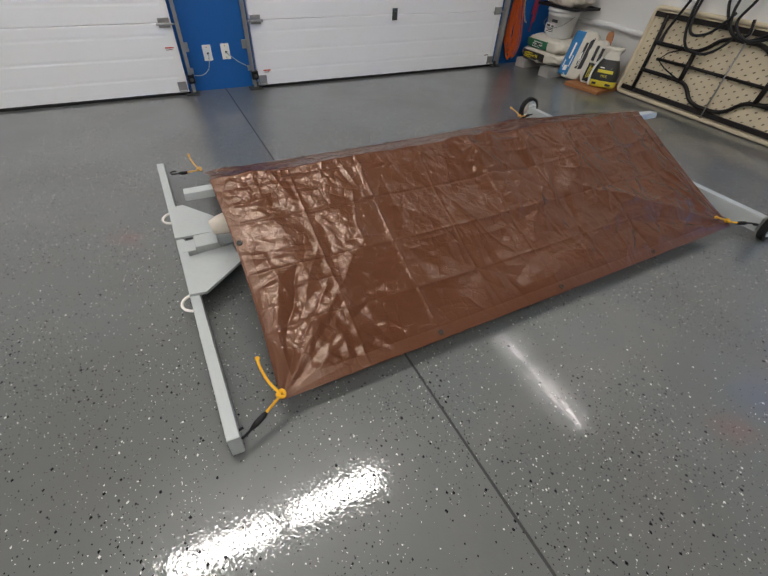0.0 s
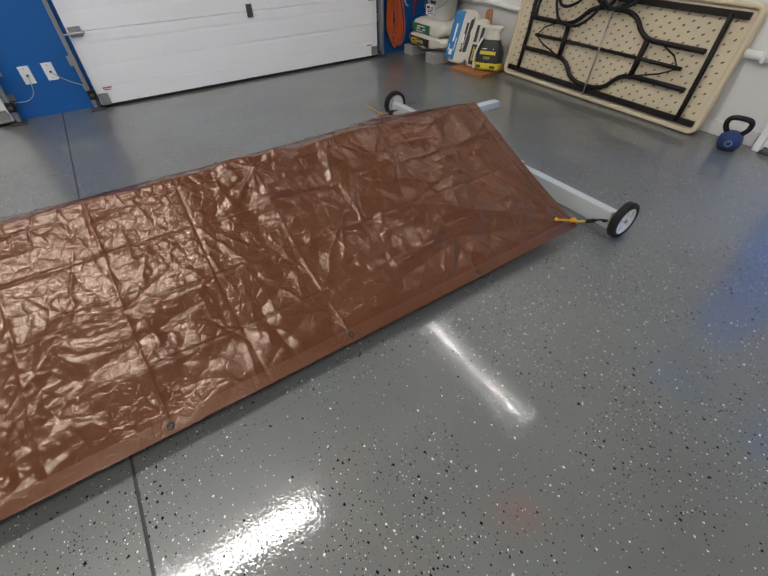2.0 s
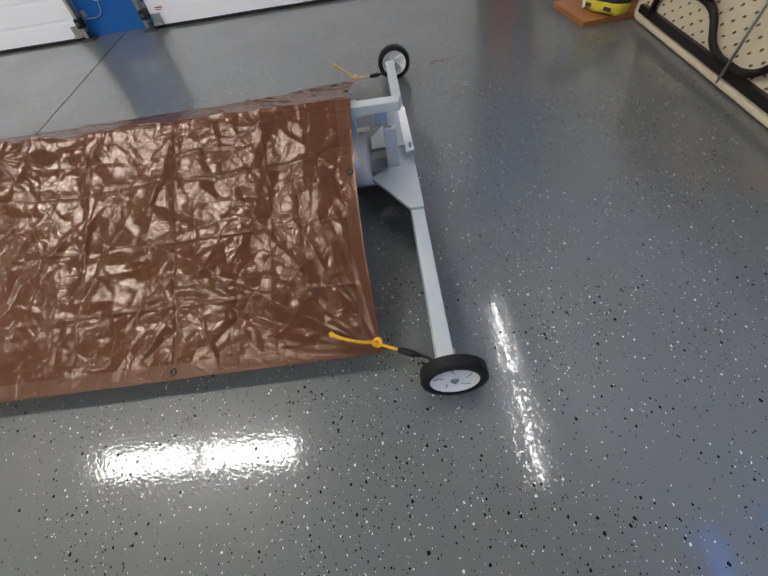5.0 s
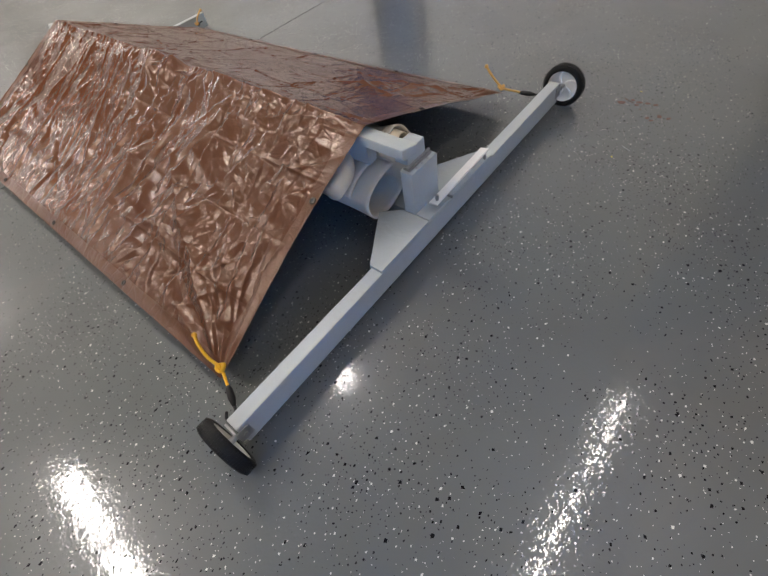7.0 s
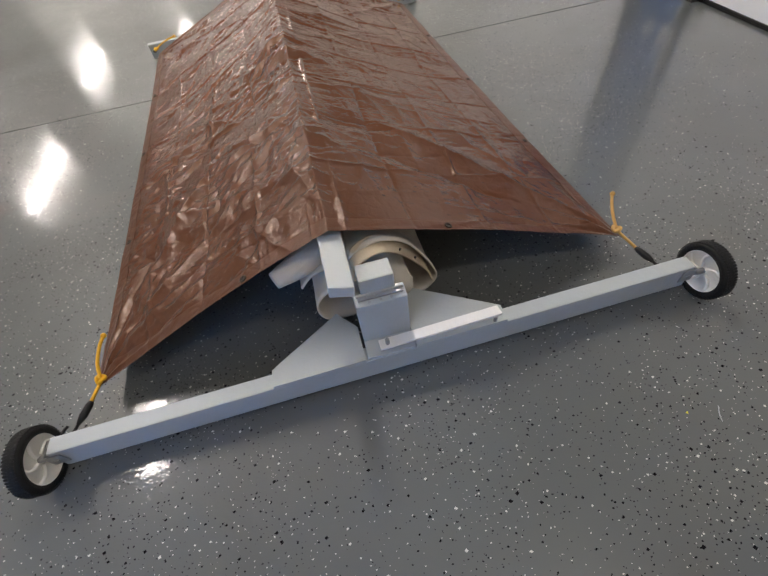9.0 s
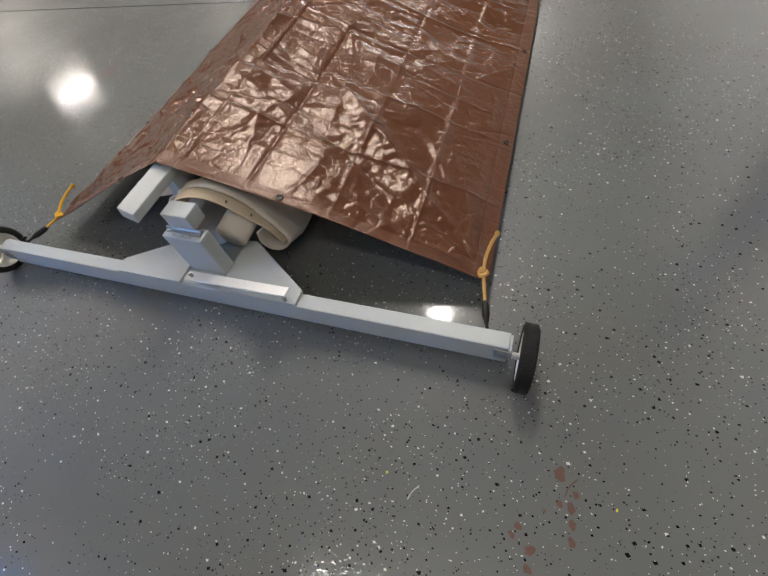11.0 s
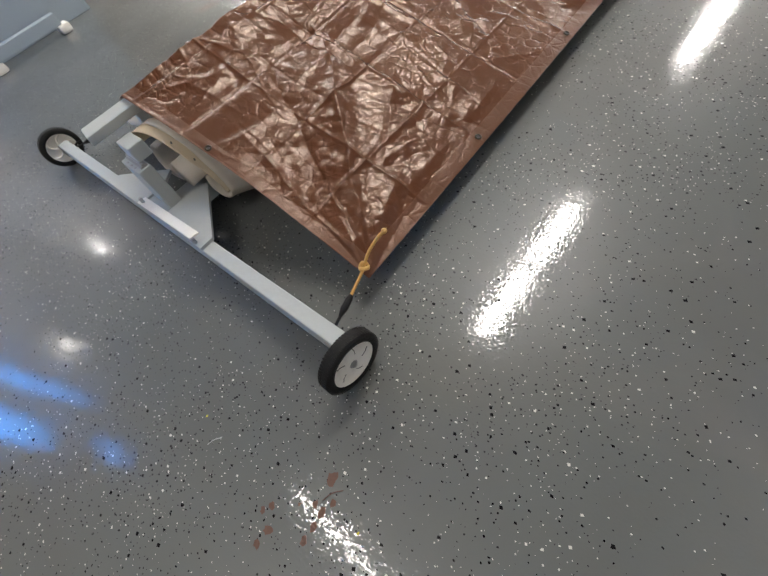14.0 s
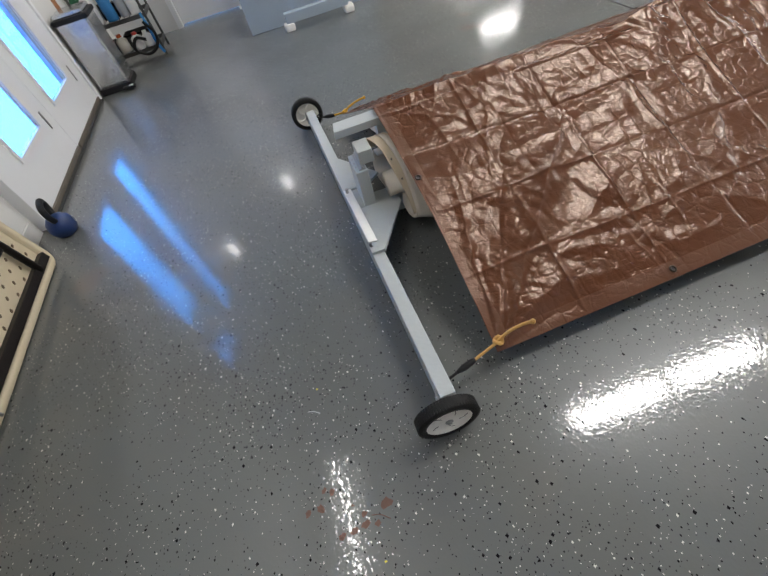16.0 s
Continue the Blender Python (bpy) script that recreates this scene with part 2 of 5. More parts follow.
RUBBER = M("black_rubber", (0.014, 0.014, 0.014), 0.6, var=0.3, scale=20, bump=0.25, bscale=200, spec=0.25)
STEEL = M("galvanised_steel", (0.42, 0.42, 0.41), 0.42, 0.85, var=0.25, scale=14, bump=0.08)
DARK_STEEL = M("dark_steel", (0.10, 0.10, 0.095), 0.45, 0.6, var=0.3, scale=14, bump=0.1)
GREY_PAINT = M("grey_painted_wood", (0.43, 0.46, 0.455), 0.42, var=0.06, scale=5, bump=0.14, bscale=45, dirt=0.10, dirtc=(0.26, 0.27, 0.27))
CANVAS = M("cream_canvas", (0.70, 0.64, 0.55), 0.85, var=0.10, scale=7, bump=0.35, bscale=320, dirt=0.15, dirtc=(0.28, 0.22, 0.15))
STRAP = M("yellowed_strap", (0.60, 0.50, 0.36), 0.8, var=0.12, scale=9, bump=0.3, bscale=260, dirt=0.15, dirtc=(0.2, 0.14, 0.08))
WHEEL_WHITE = M("white_wheel_plastic", (0.84, 0.82, 0.76), 0.4, var=0.06, scale=12, bump=0.06, dirt=0.3, dirtc=(0.28, 0.25, 0.2))
YELLOW = M("yellow_cord", (0.80, 0.42, 0.012), 0.45, var=0.15, scale=40, bump=0.35, bscale=420)
TAN = M("faded_cord", (0.62, 0.36, 0.10), 0.55, var=0.2, scale=40, bump=0.35, bscale=420)
BLACK_PLASTIC = M("black_plastic", (0.010, 0.010, 0.011), 0.45, var=0.2, scale=20, bump=0.05, spec=0.3)
CREAM = M("cream_table_plastic", (0.66, 0.57, 0.40), 0.5, var=0.07, scale=3, bump=0.18, bscale=130, dirt=0.22, dirtc=(0.36, 0.28, 0.17))
DIMPLE_SHADE = M("dimple_shadow_plastic", (0.17, 0.12, 0.07), 0.7, var=0.2, scale=30)
BLACK_STEEL = M("black_enamel", (0.012, 0.009, 0.008), 0.45, 0.1, var=0.3, scale=12, bump=0.1, dirt=0.15, dirtc=(0.08, 0.045, 0.03), spec=0.3)
OUTLET = M("outlet_plastic", (0.78, 0.78, 0.75), 0.35, var=0.04)
GREY_CABLE = M("grey_cable", (0.42, 0.44, 0.44), 0.5)
CONCRETE = M("concrete_block", (0.36, 0.35, 0.33), 0.9, var=0.2, scale=18, bump=0.7, bscale=130, dirt=0.2)
WOOD = M("orange_brown_board", (0.36, 0.15, 0.055), 0.5, var=0.25, scale=7, bump=0.2, bscale=50, stretch=(1, 6, 6))
PAPER = M("paper_sack", (0.62, 0.59, 0.51), 0.75, var=0.12, scale=9, bump=0.5, bscale=35, dirt=0.25, dirtc=(0.3, 0.27, 0.2))
SACK_BLUE = M("blue_sack_print", (0.03, 0.20, 0.46), 0.6, var=0.12, scale=9, bump=0.3, bscale=35)
SACK_GREEN = M("green_sack_print", (0.02, 0.15, 0.07), 0.6, var=0.12, scale=9, bump=0.3, bscale=35)
SACK_BLACK = M("black_sack_print", (0.02, 0.02, 0.018), 0.5, var=0.2, scale=9, bump=0.3, bscale=35)
SACK_YELLOW = M("yellow_sack_print", (0.66, 0.56, 0.04), 0.55, var=0.12, scale=9, bump=0.3, bscale=35)
PAIL = M("white_pail_plastic", (0.70, 0.70, 0.68), 0.4, var=0.06, scale=9, dirt=0.4, dirtc=(0.4, 0.24, 0.1))
ORANGE = M("orange_cord", (0.62, 0.11, 0.02), 0.5, var=0.15, scale=30)
RED = M("red_strap", (0.55, 0.03, 0.06), 0.6, var=0.15, scale=30)
BLUE_BELL = M("blue_vinyl", (0.006, 0.030, 0.13), 0.42, var=0.15, scale=18, bump=0.1, coat=0.2)
GLASS_SKY = glow("daylight_sky", (0.045, 0.33, 1.0), 16.0)
HIGH_SKY = glow("high_sky", (0.040, 0.25, 1.0), 8.0)
DIM_OUTSIDE = glow("shaded_outside", (0.10, 0.22, 0.50), 0.8)
GROMMET = M("tarnished_brass", (0.05, 0.04, 0.03), 0.4, 0.7, var=0.3, scale=60)
LABEL_RED = M("red_label", (0.55, 0.06, 0.04), 0.6)
INK = M("dark_ink", (0.03, 0.03, 0.035), 0.6)
CABINET = M("blue_grey_cabinet", (0.36, 0.43, 0.48), 0.45, var=0.06, scale=3, bump=0.08, dirt=0.1)
CHROME = M("brushed_steel", (0.62, 0.62, 0.61), 0.24, 0.95, var=0.12, scale=8, stretch=(1, 1, 12))
ALU = M("dull_aluminium", (0.80, 0.79, 0.76), 0.36, 0.05, var=0.06, scale=14, bump=0.04, stretch=(1, 8, 1))
PEEL = M("rust_brown_patch", (0.13, 0.066, 0.045), 0.6, var=0.35, scale=40, bump=0.3)
SWEEP = M("worn_sweep", (0.16, 0.14, 0.115), 0.6, 0.2, var=0.35, scale=18, bump=0.2, dirt=0.3)
JOINT = M("joint_sealant", (0.035, 0.035, 0.035), 0.7, var=0.2)


# ---- shape helpers ----
def part(name, bm, material, parent=None, label="", smooth=False):
    """Links a bmesh as one mesh object, under its thing if one is given."""
    me = bpy.data.meshes.new(name)
    bmesh.ops.recalc_face_normals(bm, faces=bm.faces)
    bm.to_mesh(me)
    bm.free()
    me.materials.append(material)
    if smooth:
        me.shade_smooth()
    ob = new(name, me)
    if parent:
        ob.parent = parent
    if label:
        ob["label"] = label
    return ob


def thing(name, label, category, group="", kind="", at=(0, 0, 0)):
    ob = new(name)
    ob.empty_display_size = 0.05
    ob.location = at
    return tagged(ob, label, category, group, kind)


def B(*boxes, bevel=0.0, bm=None):
    """A bmesh of boxes, each (x0, x1, y0, y1, z0, z1)."""
    bm = bm or bmesh.new()
    for x0, x1, y0, y1, z0, z1 in boxes:
        r = bmesh.ops.create_cube(bm, size=1, matrix=Matrix.Translation(((x0 + x1) / 2, (y0 + y1) / 2, (z0 + z1) / 2)) @ Matrix.Diagonal((x1 - x0, y1 - y0, z1 - z0, 1)))
        if bevel:
            es = list({e for v in r["verts"] for e in v.link_edges})
            bmesh.ops.bevel(bm, geom=es, offset=bevel, segments=2, affect="EDGES", profile=0.6)
    return bm


def rod(bm, a, b, r, n=12, r2=None):
    a, b = Vector(a), Vector(b)
    d = b - a
    m = Matrix.Translation((a + b) / 2) @ d.to_track_quat("Z", "Y").to_matrix().to_4x4()
    bmesh.ops.create_cone(bm, cap_ends=True, segments=n, radius1=r, radius2=r if r2 is None else r2, depth=d.length, matrix=m)
    return bm


def spline(pts, steps=8):
    """A smooth line through the points."""
    p = [Vector(q) for q in pts]
    p = [p[0] * 2 - p[1]] + p + [p[-1] * 2 - p[-2]]
    out = []
    for i in range(1, len(p) - 2):
        for k in range(steps):
            t = k / steps
            a, b, c, d = p[i - 1], p[i], p[i + 1], p[i + 2]
            out.append(0.5 * (2 * b + (c - a) * t + (2 * a - 5 * b + 4 * c - d) * t * t + (3 * b - a - 3 * c + d) * t ** 3))
    return out + [p[-2]]


def tube(bm, pts, r, n=8, closed=False, flat=1.0):
    """A tube along the points; r may be a list."""
    rings, prev = [], Vector((0, 0, 1))
    m = len(pts)
    for i, c in enumerate(pts):
        c = Vector(c)
        d = (Vector(pts[(i + 1) % m]) - Vector(pts[i - 1])) if closed else Vector(pts[min(i + 1, m - 1)]) - Vector(pts[max(i - 1, 0)])
        d.normalize()
        s = d.cross(prev)
        if s.length < 1e-3:
            s = d.cross(Vector((1, 0, 0)))
        s.normalize()
        u = s.cross(d).normalized()
        prev = u
        rr = r[i] if isinstance(r, (list, tuple)) else r
        rings.append([bm.verts.new(c + s * (rr * math.cos(2 * math.pi * k / n)) + u * (rr * flat * math.sin(2 * math.pi * k / n))) for k in range(n)])
    for i in range(m if closed else m - 1):
        a, b = rings[i], rings[(i + 1) % m]
        for k in range(n):
            bm.faces.new((a[k], a[(k + 1) % n], b[(k + 1) % n], b[k]))
    if not closed:
        bm.faces.new(rings[0][::-1]), bm.faces.new(rings[-1])
    return bm


def lathe(bm, prof, m=Matrix(), n=32, ring=False):
    """Turns a profile of (radius, height) round the z axis of m."""
    rings = [[bm.verts.new(m @ Vector((r * math.cos(2 * math.pi * k / n), r * math.sin(2 * math.pi * k / n), h))) for k in range(n)] for r, h in prof]
    for a, b in zip(rings, rings[1:] + rings[:1] if ring else rings[1:]):
        for k in range(n):
            bm.faces.new((a[k], a[(k + 1) % n], b[(k + 1) % n], b[k]))
    if not ring:
        bm.faces.new(rings[0][::-1]), bm.faces.new(rings[-1])
    return bm


def prism(bm, outline, z0, z1):
    """An upright plate over a plan of (x, y)."""
    lo, hi = [bm.verts.new((x, y, z0)) for x, y in outline], [bm.verts.new((x, y, z1)) for x, y in outline]
    bm.faces.new(lo[::-1]), bm.faces.new(hi)
    for i in range(len(lo)):
        j = (i + 1) % len(lo)
        bm.faces.new((lo[i], lo[j], hi[j], hi[i]))
    return bm


def turned(bm, m):
    bmesh.ops.transform(bm, matrix=m, verts=bm.verts)
    return bm


def pillow(size, seed, lump=0.02, n=20, p=3.2):
    """A filled sack: a rounded box with lumps and pinched ends."""
    bm = bmesh.new()
    bmesh.ops.create_cube(bm, size=2)
    bmesh.ops.subdivide_edges(bm, edges=bm.edges, cuts=n, use_grid_fill=True)
    for v in bm.verts:
        c = v.co
        k = (abs(c.x) ** p + abs(c.y) ** p + abs(c.z) ** p) ** (1 / p)
        c /= k
        pinch = 1 - 0.35 * max(0, abs(c.x) - 0.6) / 0.4
        c.z *= pinch
        q = Vector((c.x * size[0] / 2, c.y * size[1] / 2, c.z * size[2] / 2))
        w = noise.noise_vector(q * 9 + Vector((seed, 0, 0))) * lump + noise.noise_vector(q * 26 + Vector((0, seed, 0))) * lump * 0.4
        w += noise.noise_vector(q * 55 + Vector((seed, seed, 0))) * lump * 0.22
        v.co = q + w
    return bm


# ---- the room ----
XW, YN, YB, XF, YS = 1.63, 2.60, -4.02, -17.0, -12.0
XD = 1.575
floor = tagged(part("floor", B((XF, -2.2130, YS, YN, -0.1, 0), (-2.2030, XW, YS, YN, -0.1, 0)), EPOXY), "glossy grey epoxy garage floor with black and white flakes", "floor", kind="structure")
for v in floor.data.vertices:
    if abs(v.co.x + 2.208) < 0.1:
        v.co.x += -v.co.y * math.tan(radians(1.35)) + 0.015
fill = part("joint_filler", B((-0.0065, 0.0065, YS, YN, -0.09, -0.0025)), JOINT, floor, "dark sealant in the saw-cut joint")
for v in fill.data.vertices:
    v.co.x += -2.208 - v.co.y * math.tan(radians(1.35)) + 0.015

tagged(part("ceiling", B((XF - 0.15, XW + 0.15, YS - 0.15, YN + 0.2, CEIL, CEIL + 0.15)), CEILING), "white painted workshop ceiling", "ceiling", kind="structure")
tagged(part("wall_north", B((-2.66, -1.86, YN, YN + 0.15, 0, CEIL), (0.72, XW, YN, YN + 0.15, 0, CEIL)), BLUE_WALL), "blue painted wall between two garage doors", "wall", kind="structure")
tagged(part("wall_header", B((XF, -5.26, YN, YN + 0.15, 0, CEIL), (-5.26, -2.66, YN, YN + 0.15, 2.15, CEIL), (-1.86, 0.72, YN, YN + 0.15, 2.15, CEIL)), WHITE_WALL), "white wall over the garage doors", "wall", kind="structure")
tagged(part("wall_east", B((XW, XW + 0.15, -0.86, YN + 0.15, 0, CEIL), (XD, XW + 0.15, YB - 0.15, -2.66, 0, CEIL), (XD, 1.66, -2.66, -0.86, 2.33, CEIL)), WHITE_WALL), "white painted side wall", "wall", kind="structure")
tagged(part("wall_south", B((0.93, XW, YB - 0.15, YB, 0, CEIL), (-0.9, 0.20, YB - 0.15, YB, 0, CEIL), (0.20, 0.93, YB - 0.15, YB, 2.05, CEIL), (-0.9, -0.75, YS, YB - 0.15, 0, CEIL)), WHITE_WALL), "white partition wall of the back corner", "wall", kind="structure")
tagged(part("wall_back", B((XF, -0.9, YS - 0.15, YS, 0, CEIL)), WHITE_WALL), "white far wall of the workshop", "wall", kind="structure")
tagged(part("wall_west", B((XF - 0.15, XF, YS, YN, 0, CEIL)), WHITE_WALL), "white end wall of the workshop", "wall", kind="structure")
tagged(part("baseboard", B((XW - 0.012, XW, -0.84, YN, 0, 0.09), bevel=0.003), WHITE_WALL), "low white baseboard along the side wall", "baseboard", kind="structure")


def ceiling_fixture(x, y, along_y):
    """A white strip fixture with two tubes' worth of diffuser above its light."""
    t = thing("ceiling_light", "white strip light fixture fixed to the ceiling", "lamp", "ceiling lights", at=(x, y, CEIL))
    part("housing", B((-0.61, 0.61, -0.15, 0.15, -0.06, 0), bevel=0.008), DOOR_WHITE, t)
    for e in (-0.6165, 0.6165):
        part("end_cap", B((e - 0.0055, e + 0.0055, -0.15, 0.15, -0.08, 0)), DOOR_WHITE, t)
    t.matrix_world = pose(x, y, CEIL, 0, 0, 90 if along_y else 0)


for lx, ly, la in LAMPS:
    ceiling_fixture(lx, ly, la)


# ---- garage doors ----
def garage_door(name, x0, x1, latch_x=None):
    t = thing(name, "white ribbed steel sectional garage door, closed", "garage door", kind="structure", at=(x0, 2.53, 0))
    w = x1 - x0
    pitch, z = 0.155, 0.02
    for s in range(4):
        h = 0.525
        bm = bmesh.new()
        prof = [(0.05, 0.0), (0.0, 0.0)]
        for k in (0.13, 0.285, 0.44):
            prof += [(0.0, k - 0.016), (0.0025, k - 0.004), (0.0025, k + 0.004), (0.0, k + 0.016)]
        prof += [(0.0, h - 0.008), (0.006, h), (0.05, h)]
        a, b = [bm.verts.new((0, y, z + q)) for y, q in prof], [bm.verts.new((w, y, z + q)) for y, q in prof]
        bm.faces.new(a), bm.faces.new(b[::-1])
        for i in range(len(a)):
            j = (i + 1) % len(a)
            bm.faces.new((a[i], b[i], b[j], a[j]))
        sec = part("section", bm, DOOR_WHITE, t)
        part("end_stile", B((0.004, 0.05, -0.004, 0.0, z + 0.01, z + h - 0.01), (w - 0.05, w - 0.004, -0.004, 0.0, z + 0.01, z + h - 0.01)), DOOR_WHITE, sec)
        for hx, sgn in ((0.055, 1), (w - 0.055, -1)):
            if s:
                hb = B((hx - 0.042, hx + 0.042, -0.016, -0.004, z - 0.034, z + 0.034), (hx - 0.042 * 1.4, hx + 0.042 * 1.4, -0.028, -0.016, z - 0.016, z + 0.0), bevel=0.002)
                rod(hb, (hx - sgn * 0.10, -0.03, z - 0.008), (hx + sgn * 0.05, -0.03, z - 0.008), 0.006)
                part("roller_hinge", hb, STEEL, t, "galvanised roller hinge")
        z += h + 0.004
    part("bottom_seal", B((-0.01, w + 0.01, -0.012, 0.045, 0.0, 0.022), bevel=0.004), RUBBER, t, "black rubber bottom seal")
    for hx, sgn in ((0.045, 1), (w - 0.045, -1)):
        part("bottom_bracket", B((hx - 0.035, hx + 0.035, -0.02, -0.004, 0.03, 0.11), (hx - 0.035, hx + 0.035, -0.045, -0.02, 0.03, 0.042), bevel=0.002), STEEL, t, "steel bottom bracket")
    if latch_x is not None:
        lx = latch_x - x0
        part("lift_handle", B((lx - 0.026, lx + 0.026, -0.012, -0.0, 0.50, 0.60), (lx - 0.013, lx + 0.013, -0.035, -0.012, 0.53, 0.575), bevel=0.004), DARK_STEEL, t, "small grey lift handle")
    return t


dl = garage_door("garage_door_1", -5.30, -2.575)
dr = garage_door("garage_door_2", -1.955, 0.775, -0.54)
for d, lx, lz in ((dl, 2.66, 0.36), (dr, 0.095, 0.135)):
    lab = part("warning_label", B((lx - 0.035, lx + 0.035, -0.0055, -0.0045, lz - 0.012, lz + 0.02)), OUTLET, d, "small white and red warning label")
    part("label_bar", B((lx - 0.033, lx + 0.033, -0.0065, -0.0058, lz + 0.006, lz + 0.016)), LABEL_RED, lab)
    part("label_bar", B((lx - 0.028, lx + 0.020, -0.0065, -0.0058, lz - 0.006, lz - 0.001)), INK, lab)
part("maker_mark", B((2.60, 2.655, -0.0065, -0.0045, 0.12, 0.128)), INK, dr)


def door_track(x, sgn):
    """A steel channel that guides the rollers, with its wall brackets."""
    t = thing("door_track", "galvanised steel vertical garage door track", "door track", "door tracks", at=(x, 2.50, 0))
    part("channel", B((-0.004, 0.0, -0.03, 0.03, 0.03, 2.2), (-0.004 if sgn > 0 else -0.026, 0.022 if sgn > 0 else 0.0, -0.034, -0.03, 0.03, 2.2), (-0.004 if sgn > 0 else -0.026, 0.022 if sgn > 0 else 0.0, 0.03, 0.034, 0.03, 2.2)), STEEL, t)
    part("foot_plate", B((-0.06, 0.05, -0.035, 0.07, 0.0, 0.012), (-0.012, 0.02, -0.02, 0.02, 0.012, 0.06), bevel=0.003), DARK_STEEL, t, "dark steel foot plate")
    s = sgn
    for z in (0.355, 1.0, 1.7):
        xs = sorted((0.0, s * 0.055))
        part("wall_bracket", B((xs[0], xs[1], 0.088, 0.099, z - 0.035, z + 0.035), (min(0, s * 0.006), max(0, s * 0.006), 0.0, 0.09, z - 0.025, z + 0.025), bevel=0.002), STEEL, t)
    return t


door_track(-2.545, 1)
door_track(-1.985, -1)
door_track(0.80, 1)


def photo_eye(x, y, z, sgn):
    """A door safety sensor on its bracket."""
    t = thing("safety_sensor", "small black garage door safety sensor on its bracket", "sensor", "door sensors", at=(x, y, z))
    part("body", B((-0.028, 0.028, -0.03, 0.03, -0.036, 0.036), bevel=0.009), BLACK_PLASTIC, t)
    bm = bmesh.new()
    lathe(bm, [(0.004, 0), (0.014, 0.002), (0.016, 0.01), (0.012, 0.016)], Matrix.Translation((0, -0.03, 0)) @ Matrix.Rotation(radians(90), 4, "X"), 14)
    part("lens", bm, DARK_STEEL, t, smooth=True)
    part("bracket", B((-0.004, 0.004, 0.02, 0.098, -0.02, 0.02), (min(0, sgn * 0.04), max(0, sgn * 0.04), 0.09, 0.098, 0.015, 0.06)), STEEL, t)


photo_eye(-2.535, 2.485, 0.135, 1)
photo_eye(-1.985, 2.485, 0.125, -1)


def outlet(x, z):
    t = thing("wall_outlet", "white wall plate with a thin cable coming out", "outlet", "wall outlets", at=(x, YN, z))
    part("plate", B((-0.036, 0.036, -0.007, 0.0, -0.062, 0.062), bevel=0.003), OUTLET, t)
    for dz in (-0.045, 0.045):
        bm = bmesh.new()
        rod(bm, (0, -0.0065, dz), (0, -0.009, dz), 0.005)
        part("screw", bm, STEEL, t)
    bm = bmesh.new()
    rod(bm, (0.004, -0.005, -0.005), (0.004, -0.0085, -0.005), 0.010)
    part("cable_hole", bm, INK, t)


outlet(-2.345, 0.302)
outlet(-2.19, 0.305)
for pts in ([(-2.34, 2.592, 0.297), (-2.345, 2.575, 0.25), (-2.37, 2.59, 0.17), (-2.43, 2.592, 0.13), (-2.515, 2.56, 0.14)], [(-2.185, 2.592, 0.30), (-2.16, 2.575, 0.275), (-2.09, 2.588, 0.215), (-2.03, 2.59, 0.18), (-2.0, 2.56, 0.135)]):
    tagged(part("sensor_cable", tube(bmesh.new(), spline(pts), 0.0035, 6), GREY_CABLE, smooth=True), "thin grey sensor cable along the blue wall", "cable", "sensor cables")


# ---- side wall: pipe and switch plate ----
bm = bmesh.new()
tube(bm, spline([(1.60, 2.58, 0.505), (1.60, 2.15, 0.495), (1.597, 1.75, 0.51), (1.60, 1.376, 0.495), (1.60, 0.4, 0.50), (1.60, -0.8, 0.495)]), 0.026, 12)
pipe = tagged(part("wall_pipe", bm, WHITE_WALL, smooth=True), "white painted pipe along the side wall", "pipe")
for y in (2.3, 0.9, -0.65):
    part("pipe_clip", B((1.568, 1.632, y - 0.012, y + 0.012, 0.465, 0.53), bevel=0.004), WHITE_WALL, pipe)
sw = thing("switch_plate", "white blank plate on the side wall", "wall plate", at=(XW, -0.20, 0.93))
part("plate", B((-0.008, 0, -0.06, 0.06, -0.06, 0.06), bevel=0.003), OUTLET, sw)


